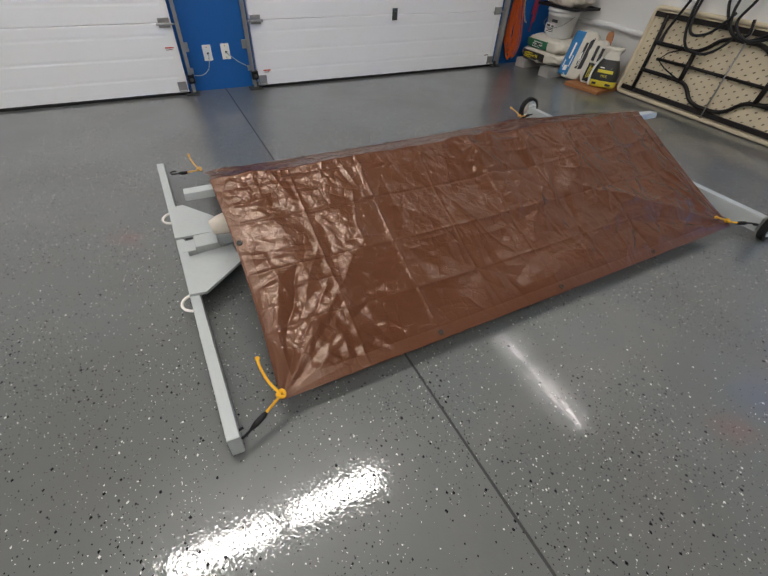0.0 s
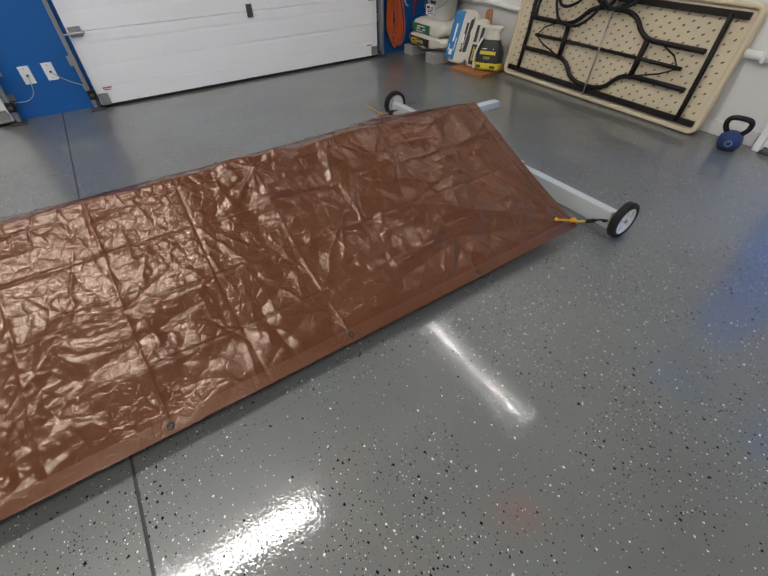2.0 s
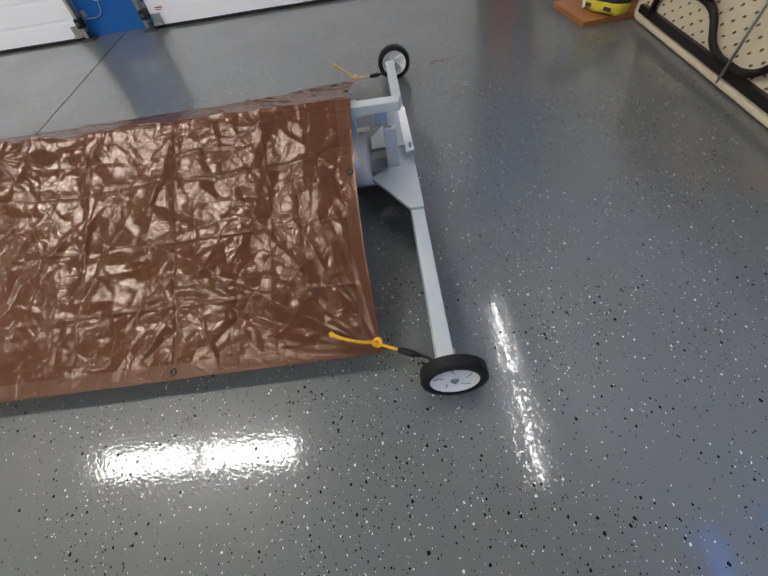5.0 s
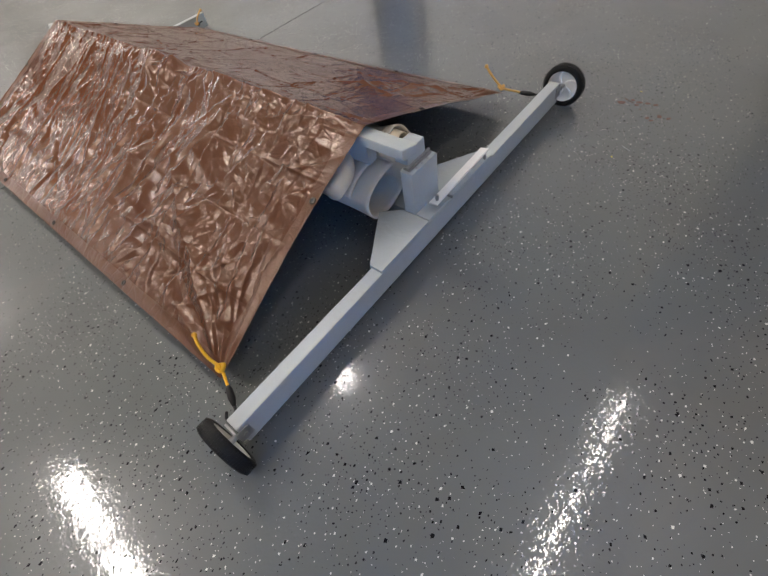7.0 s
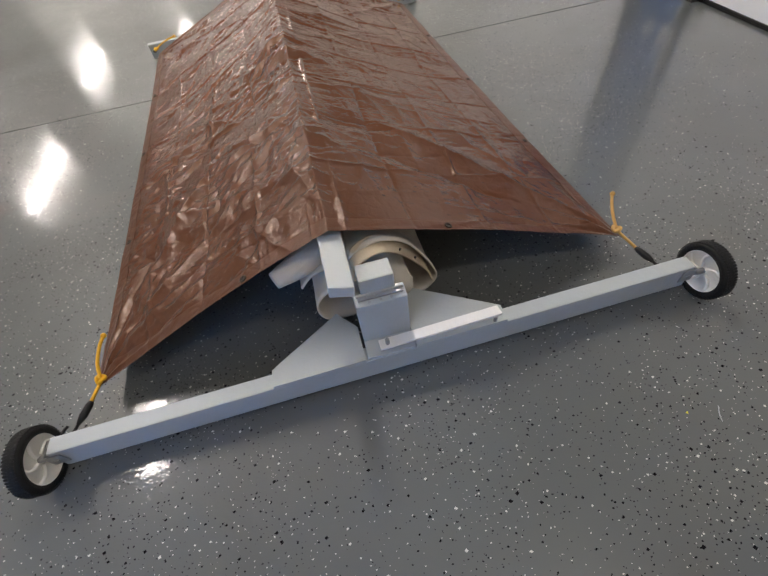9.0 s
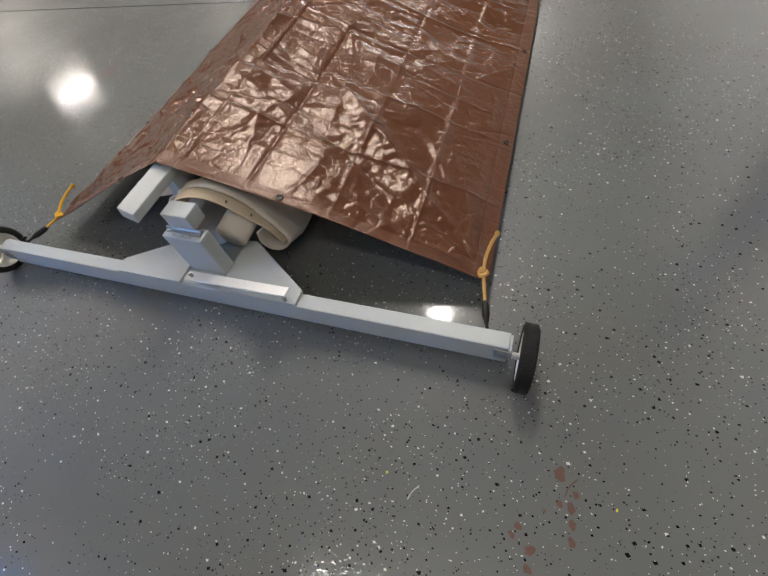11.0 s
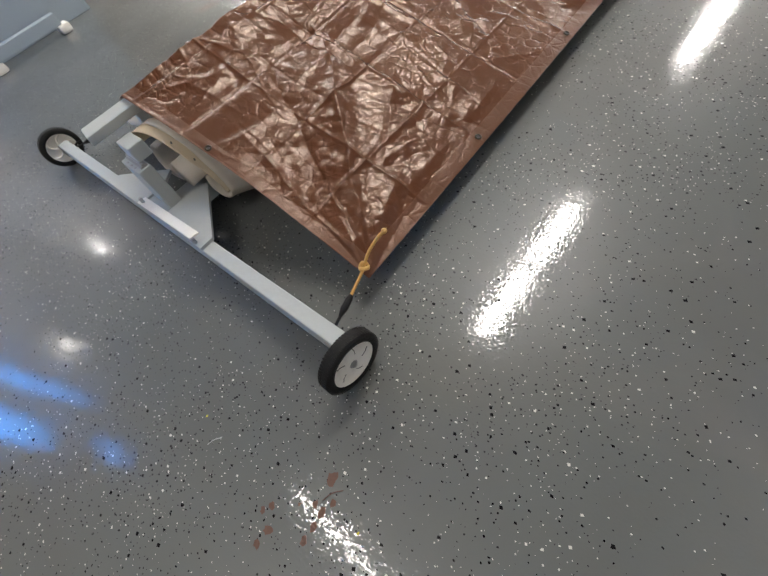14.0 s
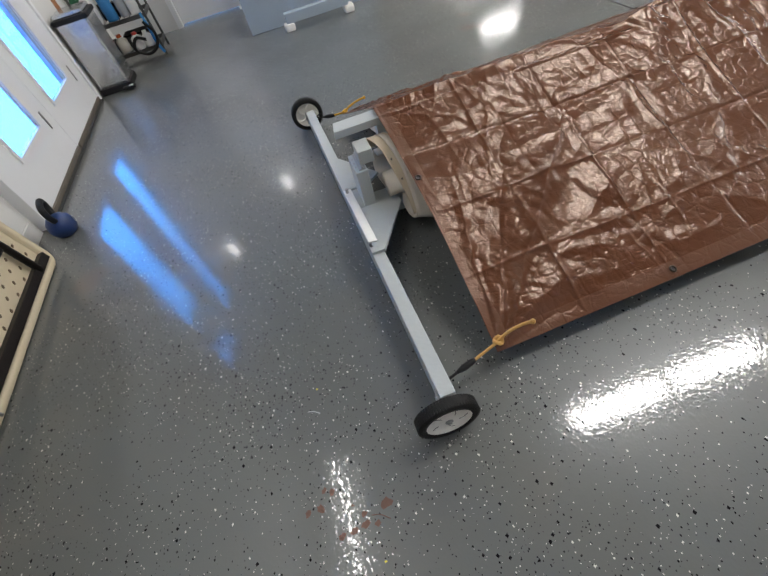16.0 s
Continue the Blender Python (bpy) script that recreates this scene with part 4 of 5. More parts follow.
axle = plank_y("axle_beam", 0.006, -0.925, 0.930, 0.046, 0.030, 0.118, x_far=-0.036)
for s in (-1, 1):
    bx = -0.015 - 0.021 * s
    br = part("axle_bracket", B((bx - 0.020, bx + 0.026, s * 0.9335 - 0.003, s * 0.9335 + 0.003, 0.058, 0.112), (bx + 0.0245, bx + 0.0285, min(s * 0.895, s * 0.936), max(s * 0.895, s * 0.936), 0.062, 0.108), bevel=0.001), STEEL, axle, "steel axle bracket")
    part("bolt", rod(bmesh.new(), (bx + 0.028, s * 0.915, 0.085), (bx + 0.033, s * 0.915, 0.085), 0.007, 6), STEEL, br)
part("gusset", prism(bmesh.new(), [(0.016, -0.330), (0.010, -0.076), (-0.100, -0.076), (-0.165, -0.128), (-0.034, -0.330)], 0.119, 0.131), GREY_PAINT, cart, "grey plywood gusset plate")
part("gusset", prism(bmesh.new(), [(0.001, 0.335), (-0.050, 0.335), (-0.192, 0.105), (-0.186, 0.070), (-0.100, 0.070), (0.007, 0.070)], 0.119, 0.131), GREY_PAINT, cart, "grey plywood gusset plate")
part("post", B((-0.098, -0.05, -0.068, 0.068, 0.042, 0.288), bevel=0.004), GREY_PAINT, cart)
part("post_foot", B((-0.05, 0.006, -0.068, 0.062, 0.119, 0.127), bevel=0.002), GREY_PAINT, cart)
blk = part("hinged_block", B((-0.135, -0.078, -0.047, 0.043, 0.298, 0.352), bevel=0.004), GREY_PAINT, cart)
hb = B((-0.092, -0.066, -0.058, 0.060, 0.288, 0.2945), bevel=0.001)
rod(hb, (-0.079, -0.06, 0.297), (-0.079, 0.062, 0.297), 0.005, 10)
part("hinge", hb, STEEL, blk, "painted steel hinge")
for dy in (-0.03, 0.0, 0.028):
    part("screw", rod(bmesh.new(), (-0.06, dy, 0.2875), (-0.06, dy, 0.2895), 0.004, 8), STEEL, blk)
part("spine", B((-2.86, -0.10, -0.045, 0.045, 0.03, 0.10), bevel=0.004), GREY_PAINT, cart)
bm = B((-2.775, -0.028, -0.030, 0.030, -0.016, 0.016), bevel=0.004)
for v in bm.verts:
    if v.co.x > -1:
        v.co.x += 0.16 * v.co.y - 0.10 * v.co.z
part("ridge_board", turned(bm, pose(0, -0.088, 0.391, -7, 0, 0)), GREY_PAINT, cart)
part("ridge_batten", B((-2.60, -0.19, -0.105, -0.067, 0.30, 0.372), bevel=0.004), GREY_PAINT, cart)
for x in (-2.3, -1.4, -0.5):
    part("upright", B((x - 0.02, x + 0.02, -0.100, -0.046, 0.09, 0.31), bevel=0.004), GREY_PAINT, cart)
bm = B((-0.172, 0.172, -0.0165, 0.0165, -0.003, 0.003), bevel=0.001)
bar = part("metal_bar", turned(bm, pose(-0.010, 0.142, 0.163, -8.5, 0, 92.0)), ALU, cart, "bare flat aluminium bar")
part("bolt", rod(bmesh.new(), (-0.002, -0.008, 0.145), (-0.002, -0.008, 0.186), 0.006, 8), STEEL, bar)
part("bolt", rod(bmesh.new(), (-0.006, 0.30, 0.128), (-0.006, 0.30, 0.150), 0.006, 8), STEEL, bar)

plank_y("tail_beam", -2.816, -1.018, 0.922, 0.038, 0.008, 0.098, x_far=-2.893)
part("gusset", prism(bmesh.new(), [(-2.885, 0.355), (-2.815, 0.355), (-2.64, 0.13), (-2.64, 0.055), (-2.878, 0.066)], 0.099, 0.111), GREY_PAINT, cart, "grey plywood gusset plate")
part("gusset", prism(bmesh.new(), [(-2.859, -0.350), (-2.797, -0.360), (-2.63, -0.21), (-2.65, -0.075), (-2.868, -0.105)], 0.099, 0.111), GREY_PAINT, cart, "grey plywood gusset plate")
part("pivot_block", B((-2.80, -2.70, -0.075, 0.02, 0.06, 0.135), bevel=0.005), GREY_PAINT, cart)
for lx, ly in ((-2.872, 0.335), (-2.845, -0.345)):
    pts = [(lx - 0.005 - 0.050 * math.sin(math.pi * k / 10), ly + 0.050 * math.cos(math.pi * k / 10), 0.06) for k in range(11)]
    part("grip_loop", tube(bmesh.new(), pts, 0.0058, 8), WHEEL_WHITE, cart, "white plastic grip loop", smooth=True)


def wheel(x, y, s):
    w = part("wheel", rod(bmesh.new(), (0, 0, -0.038), (0, 0, 0.019), 0.010, 16), STEEL, cart, "black tyre on a white plastic hub")
    w.matrix_world = Matrix.Translation((x, y, 0.0885)) @ Matrix.Rotation(radians(-90 * s), 4, "X") @ Matrix.Scale(0.885, 4)
    bm = bmesh.new()
    prof = [(0.074, -0.020), (0.090, -0.022), (0.0975, -0.017), (0.100, -0.008), (0.1003, 0.0), (0.100, 0.008), (0.0975, 0.017), (0.090, 0.022), (0.074, 0.020)]
    lathe(bm, prof, n=56, ring=True)
    ty = part("tyre", bm, RUBBER, w, smooth=True)
    bm = bmesh.new()
    for k in range(64):
        a = 2 * math.pi * k / 64
        for sx in (-1, 1):
            B((0.0985, 0.1007, -0.003, 0.003, min(sx * 0.003, sx * 0.017), max(sx * 0.003, sx * 0.017)), bm=bm)
            bmesh.ops.rotate(bm, cent=(0, 0, 0), matrix=Matrix.Rotation(a + 0.02 * sx, 3, "Z"), verts=bm.verts[-8:])
    part("tread", bm, RUBBER, ty)
    bm = bmesh.new()
    lathe(bm, [(0.020, 0.016), (0.066, 0.010), (0.070, 0.0185), (0.0765, 0.0185), (0.0765, -0.0185), (0.070, -0.0185), (0.066, -0.004), (0.020, -0.006)], n=44)
    hub = part("hub", bm, WHEEL_WHITE, w, "white plastic hub", smooth=True)
    for k in range(5):
        a = 2 * math.pi * k / 5 + 0.3
        curve = [(math.cos(a + b) * r, math.sin(a + b) * r, -0.0095) for r, b in ((0.016, 0.0), (0.035, 0.10), (0.054, 0.30), (0.071, 0.60))]
        part("rib", tube(bmesh.new(), spline(curve, 4), 0.0052, 8), WHEEL_WHITE, hub, smooth=True)
    for k in range(5):
        a = 2 * math.pi * k / 5 + 0.3
        part("hub_groove", tube(bmesh.new(), [(math.cos(a + d) * r, math.sin(a + d) * r, 0.0145 - 0.004 * (r - 0.03) / 0.036) for r, d in ((0.035, 0.0), (0.05, 0.12), (0.063, 0.3))], 0.0012, 5), DARK_STEEL, hub)
    part("axle_nut", lathe(bmesh.new(), [(0.013, 0.016), (0.013, 0.0185), (0.008, 0.019), (0.007, 0.024), (0.004, 0.025)], n=12), STEEL, w, "steel axle nut")


wheel(0.022, -0.966, -1)
wheel(-0.012, 0.974, 1)


# ---- the tarp ----
C_A0, C_B0 = Vector((-2.655, -0.934, 0.076)), Vector((-0.166, -0.862, 0.066))
C_A1, C_B1 = Vector((-2.678, 0.765, 0.075)), Vector((-0.228, 0.842, 0.068))
R_A, R_B = Vector((-2.668, -0.084, 0.432)), Vector((-0.196, -0.086, 0.430))
TW, TV = 2.48, 1.86
rng = np.random.RandomState(5)
PERM, GRAD, JIT = rng.permutation(512), rng.uniform(0, 2 * np.pi, 512), rng.uniform(-1, 1, 512)


def gnoise(x, y, seed=0):
    """Smooth noise of about -0.7 to 0.7 on arrays."""
    xi, yi = np.floor(x).astype(int), np.floor(y).astype(int)
    fx, fy = x - xi, y - yi

    def corner(i, j):
        a = GRAD[PERM[(PERM[(xi + i + seed * 37) % 512] + yi + j + seed * 11) % 512]]
        return np.cos(a) * (fx - i) + np.sin(a) * (fy - j)
    sx, sy = fx * fx * fx * (fx * (fx * 6 - 15) + 10), fy * fy * fy * (fy * (fy * 6 - 15) + 10)
    return (corner(0, 0) * (1 - sx) + corner(1, 0) * sx) * (1 - sy) + (corner(0, 1) * (1 - sx) + corner(1, 1) * sx) * sy


def facets(x, y, seed):
    """Flat triangles with random heights at their corners: the faces of a crumpled sheet."""
    k = (x + y) * 0.366
    i, j = np.floor(x + k).astype(int), np.floor(y + k).astype(int)
    fx, fy = x + k - i, y + k - j

    def at(a, b):
        return JIT[PERM[(PERM[(i + a + seed * 37) % 512] + j + b + seed * 11) % 512]]
    h00, h11, side = at(0, 0), at(1, 1), np.where(fx > fy, at(1, 0), at(0, 1))
    hi, lo = np.maximum(fx, fy), np.minimum(fx, fy)
    return h00 + (side - h00) * hi + (h11 - side) * lo


def tri(x):
    """A zigzag between -1 and 1."""
    return np.abs((x - np.floor(x)) * 4 - 2) - 1


def step01(x):
    x = np.clip(x, 0, 1)
    return x * x * (3 - 2 * x)


frng = random.Random(77)
CREASES = []


def crease(x, y, length, angle, width, height):
    CREASES.append((x, y, length, radians(angle), width, height))


for k in range(400):
    # most run with the ridge or straight down the slope, some aslant
    q = frng.random()
    a = frng.gauss(0, 9) if q < 0.28 else frng.gauss(90, 14) if q < 0.68 else frng.uniform(0, 180)
    h = frng.uniform(0.0012, 0.0042) * frng.choice((1, 1, -1))
    crease(frng.uniform(0.03, TW - 0.03), frng.uniform(0.04, TV - 0.04), frng.uniform(0.035, 0.20), a, frng.uniform(0.006, 0.022), h)
for k in range(46):
    # broad soft buckles
    crease(frng.uniform(0.1, TW - 0.1), frng.uniform(0.1, TV - 0.1), frng.uniform(0.12, 0.40), frng.gauss(90, 30) if k % 3 else frng.gauss(0, 20), frng.uniform(0.035, 0.09), frng.uniform(0.003, 0.007) * frng.choice((1, -1)))
for k in range(70):
    # short gathers at the ridge
    crease(frng.uniform(0.03, TW - 0.03), TV / 2 + frng.uniform(-0.10, 0.03), frng.uniform(0.02, 0.07), frng.gauss(90, 26), frng.uniform(0.005, 0.012), frng.uniform(0.002, 0.005) * frng.choice((1, 1, -1)))
for cx, cy, sx, sy in ((0, 0, 1, 1), (TW, 0, -1, 1), (0, TV, 1, -1), (TW, TV, -1, -1)):
    # folds pulled out of the tied corners
    for k in range(9):
        a = frng.uniform(8, 82)
        r = frng.uniform(0.10, 0.42)
        crease(cx + sx * r * math.cos(radians(a)), cy + sy * r * math.sin(radians(a)), frng.uniform(0.08, 0.26), a if sx * sy > 0 else -a, frng.uniform(0.008, 0.028), frng.uniform(0.003, 0.008) * frng.choice((1, 1, -1)))
for k in range(11):
    # folds round the push in the middle of the ridge
    a = frng.uniform(200, 340)
    r = frng.uniform(0.05, 0.16)
    crease(0.495 * TW + r * math.cos(radians(a)), 0.465 * TV + r * math.sin(radians(a)), frng.uniform(0.05, 0.15), a, frng.uniform(0.008, 0.02), frng.uniform(0.003, 0.007) * frng.choice((1, -1)))
for k in range(90):
    # crumples of the wheel half
    crease(frng.uniform(0.50, 0.97) * TW, frng.uniform(0.03, 0.48) * TV, frng.uniform(0.05, 0.20), frng.gauss(62, 26), frng.uniform(0.010, 0.034), frng.uniform(0.003, 0.0075) * frng.choice((1, 1, -1)))
for ox, oy, a0, ln, wd, ht in ((0.53, 0.45, 250, 0.26, 0.07, 0.014), (0.60, 0.40, 285, 0.22, 0.08, -0.012), (0.74, 0.36, 300, 0.30, 0.09, 0.012), (0.88, 0.30, 255, 0.24, 0.07, -0.010), (0.70, 0.14, 200, 0.30, 0.06, 0.010), (0.42, 0.16, 30, 0.28, 0.10, -0.012)):
    # long folds down from the ridge
    crease(ox * TW, oy * TV, ln, a0, wd, ht)
for cx, cy, ln, a0, wd, ht in (
        (TW - 0.34, TV - 0.34, 0.42, 47, 0.055, 0.026), (TW - 0.22, TV - 0.36, 0.36, 62, 0.040, -0.014), (TW - 0.42, TV - 0.24, 0.36, 30, 0.040, 0.009),
        (TW - 0.40, 0.27, 0.46, -34, 0.045, 0.018), (TW - 0.22, 0.30, 0.30, -58, 0.030, 0.011), (TW - 0.10, 0.30, 0.28, -75, 0.022, 0.009), (TW - 0.34, 0.13, 0.26, -20, 0.030, -0.007),
        (0.30, 0.30, 0.34, 45, 0.045, 0.010), (0.20, 0.34, 0.28, 62, 0.030, 0.008), (0.30, TV - 0.28, 0.34, -45, 0.045, 0.010)):
    # long folds drawn tight from the tied corners
    crease(cx, cy, ln, a0, wd, ht)
CELL = rng.uniform(-1, 1, (11, 13))


def tarp_points(u, v):
    """Places on the tarp: u along the ridge, v from one long edge over the ridge to the other."""
    u, v = np.asarray(u, float), np.asarray(v, float)
    near = v < 0.5
    w = np.where(near, v * 2, (1 - v) * 2)
    uc = u[..., None]

    def lerp(a, b):
        return np.array(a) * (1 - uc) + np.array(b) * uc
    edge_p = np.where(near[..., None], lerp(C_A0, C_B0), lerp(C_A1, C_B1))
    p = edge_p * (1 - w[..., None]) + lerp(R_A, R_B) * w[..., None]
    x, y = u * TW, v * TV
    ends = np.clip(np.minimum(u, 1 - u) / 0.03, 0, 1)
    rim = np.clip(np.minimum(v, 1 - v) / 0.045, 0, 1)
    calm = (0.35 + 0.65 * ends) * (0.18 + 0.82 * rim)
    # sag of the slopes between ridge and edges
    d = -0.026 * np.sin(np.pi * w) * np.sqrt(np.clip(np.sin(np.pi * np.clip(u, 0, 1)), 0, 1)) * np.where(near, 0.8, 1.2)
    d += calm * 0.010 * gnoise(x * 1.7, y * 1.7, 1)
    # the push from below in the middle of the ridge, with folds that fan out of it
    px, py = x - 0.495 * TW, (0.465 - v) * TV
    pr = np.hypot(px, py)
    d += 0.016 * np.exp(-pr / 0.07) + 0.003 * np.exp(-pr / 0.16) * tri(np.arctan2(py, px) * 2.1 + 0.25 * gnoise(x * 5, y * 5, 2)) * np.clip(pr / 0.03, 0, 1)
    # packing creases in a loose grid, the squares between tilted each its own way
    wu, wv = u * 8 + 0.05 * gnoise(x * 1.2, y * 1.2, 3), v * 8 + 0.05 * gnoise(x * 1.2, y * 1.2, 4)
    iu, iv = np.clip(np.floor(wu).astype(int), 0, 9), np.clip(np.floor(wv).astype(int), 0, 11)
    fu, fv = wu - np.floor(wu), wv - np.floor(wv)
    d += calm * 0.0085 * ((CELL[iu, iv] * (1 - fu) + CELL[iu + 1, iv] * fu) * (1 - fv) + (CELL[iu, iv + 1] * (1 - fu) + CELL[iu + 1, iv + 1] * fu) * fv)
    for f, i, pitch, other in ((fu, iu, TW / 8, iv), (fv, iv, TV / 8, iu)):
        e = np.minimum(f, 1 - f) * pitch
        line = i + (f > 0.5)
        s = np.where((line * 7 + other // 5) % 3 == 0, -1.0, 1.0) * (0.55 + 0.45 * np.sin(line * 2.3 + other * 1.1) ** 2)
        d += calm * 0.0056 * s * np.exp(-e / 0.0065)
    # single creases: a sharp line with soft shoulders, fading out at both ends
    shape = d.shape
    d, fx, fy, fc = d.ravel(), (x + 0.022 * gnoise(x * 6, y * 6, 5) + 0.006 * gnoise(x * 21, y * 21, 17)).ravel(), (y + 0.022 * gnoise(x * 6, y * 6, 6) + 0.006 * gnoise(x * 21, y * 21, 18)).ravel(), calm.ravel()
    for cx, cy, ln, th, wd, ht in CREASES:
        reach = ln + wd * 4
        near_it = np.nonzero((np.abs(fx - cx) < reach) & (np.abs(fy - cy) < reach))[0]
        if len(near_it):
            dx, dy = fx[near_it] - cx, fy[near_it] - cy
            a, b = dx * math.cos(th) + dy * math.sin(th), dy * math.cos(th) - dx * math.sin(th)
            b = np.abs(b)
            d[near_it] += fc[near_it] * ht * np.exp(-(a / ln) ** 4) * np.exp(-b / wd)
    d = d.reshape(shape)
    # crinkles, strong in some patches and nearly absent in others
    patch = 0.22 + 0.8 * step01(gnoise(x * 1.6 + 9, y * 1.6, 7) * 1.8 + 0.42) + 0.35 * step01((u - 0.42) * 6) * near
    gx, gy = x + 0.05 * gnoise(x * 5, y * 5, 8), y + 0.05 * gnoise(x * 5, y * 5, 9)
    for fr, amp, sd in ((5.0, 0.0030, 10), (12.0, 0.0022, 11), (29.0, 0.0012, 12)):
        d += calm * patch * amp * (np.abs(gnoise(gx * fr, gy * fr * 0.8, sd)) - 0.25)
    for fr, amp, sd, th, sq in ((8.0, 0.0052, 21, 0.3, 0.7), (17.0, 0.0032, 22, 1.0, 0.6), (36.0, 0.0015, 23, 0.5, 0.6), (72.0, 0.0006, 24, 0.9, 0.6)):
        rx, ry = gx * math.cos(th) + gy * math.sin(th), gy * math.cos(th) - gx * math.sin(th)
        d += calm * patch * amp * facets(rx * fr, ry * fr * sq, sd)
    # gathers along the ridge
    top = np.exp(-(1 - w) / 0.11)
    d += 0.003 * top * (np.abs(gnoise(x * 21, y * 3.5, 14)) - 0.25) * (0.5 + ends)
    # folds that fan out of the tied corners
    for cu, cv, n, am in ((0, 0, 2.3, 0.006), (1, 0, 2.6, 0.006), (0, 1, 2.2, 0.006), (1, 1, 1.7, 0.011)):
        dx, dy = np.abs(u - cu) * TW, np.abs(v - cv) * TV
        r, a = np.hypot(dx, dy), np.arctan2(dy, dx + 1e-6)
        d += am * np.exp(-r / 0.36) * np.clip(r / 0.10, 0, 1) * tri(a * n + 0.16 * gnoise(x * 4, y * 4, 16) + 0.2 * cu + 0.1) * (0.25 + 0.75 * rim)
    ny = np.where(near, -0.38, 0.37) * np.clip((1 - w) / 0.08, 0, 1)
    nrm = np.stack([np.zeros_like(ny), ny, np.full_like(ny, 0.925)], -1)
    p = p + nrm * d[..., None]
    p[..., 2] -= 0.008 * np.sin(np.pi * np.clip(u, 0, 1)) * (1 - rim)
    p[..., 0] += np.where(u < 0.5, 0.016, -0.016) * np.sin(np.pi * w) * (1 - ends)
    # it rests on the ridge board
    over = np.abs(p[..., 1] + 0.083) < 0.047
    p[..., 2] = np.where(over, np.maximum(p[..., 2], 0.4135), p[..., 2])
    return p


def tarp_point(u, v):
    return Vector(tarp_points(np.array([u]), np.array([v]))[0])


def tarp_sheet(name, us, vs, material, parent=None, label="", lift=0.0, thick=0.0012):
    uu, vv = np.meshgrid(np.array(us), np.array(vs), indexing="ij")
    pts = tarp_points(uu, vv)
    pts[..., 2] += lift
    n, m = len(us), len(vs)
    idx = np.arange(n * m).reshape(n, m)
    quads = np.stack([idx[:-1, :-1], idx[1:, :-1], idx[1:, 1:], idx[:-1, 1:]], -1).reshape(-1, 4)
    me = bpy.data.meshes.new(name)
    me.from_pydata(pts.reshape(-1, 3).tolist(), [], quads.tolist())
    me.materials.append(material)
    me.shade_smooth()
    ob = new(name, me)
    ob.parent = parent
    if label:
        ob["label"] = label
    if thick:
        s = ob.modifiers.new("thickness", "SOLIDIFY")
        s.thickness, s.offset = thick, -1
    return ob


NU, NV = 720, 510
tarp = tagged(tarp_sheet("tarp", [i / NU for i in range(NU + 1)], [j / NV for j in range(NV + 1)], TARP, thick=0), "shiny creased brown plastic tarp draped over the wheeled frame", "tarp")
US, VS = [i / NU for i in range(NU + 1)], [j / NV for j in range(NV + 1)]
HU, HV = 15, 13
for us, vs in ((US, [-0.0008] + VS[:HV + 1]), (US, VS[-HV - 1:] + [1.0008]), ([-0.0006] + US[:HU + 1], VS[HV:-HV]), (US[-HU - 1:] + [1.0006], VS[HV:-HV])):
    tarp_sheet("hem", us, vs, HEM, tarp, "doubled welded hem", 0.0012, 0)
GROM = [(0.25, 0.013), (0.5, 0.013), (0.75, 0.013), (0.25, 0.987), (0.5, 0.987), (0.75, 0.987), (0.008, 0.330), (0.992, 0.340), (0.008, 0.67), (0.992, 0.675)]
for u, v in GROM:
    p = tarp_point(u, v)
    a, b = tarp_point(min(1, u + 0.006), v) - tarp_point(max(0, u - 0.006), v), tarp_point(u, min(1, v + 0.006)) - tarp_point(u, max(0, v - 0.006))
    nz = a.cross(b).normalized()
    m = Matrix.Translation(p + nz * 0.003) @ nz.to_track_quat("Z", "Y").to_matrix().to_4x4()
    gr = part("grommet", tube(bmesh.new(), [m @ Vector((0.0085 * math.cos(k * math.pi / 8), 0.0085 * math.sin(k * math.pi / 8), 0.001)) for k in range(16)], 0.0035, 6, closed=True, flat=0.6), GROMMET, tarp, "dark metal grommet", smooth=True)
    part("grommet_hole", lathe(bmesh.new(), [(0.006, -0.0005), (0.006, 0.0005)], m, 12), INK, gr)


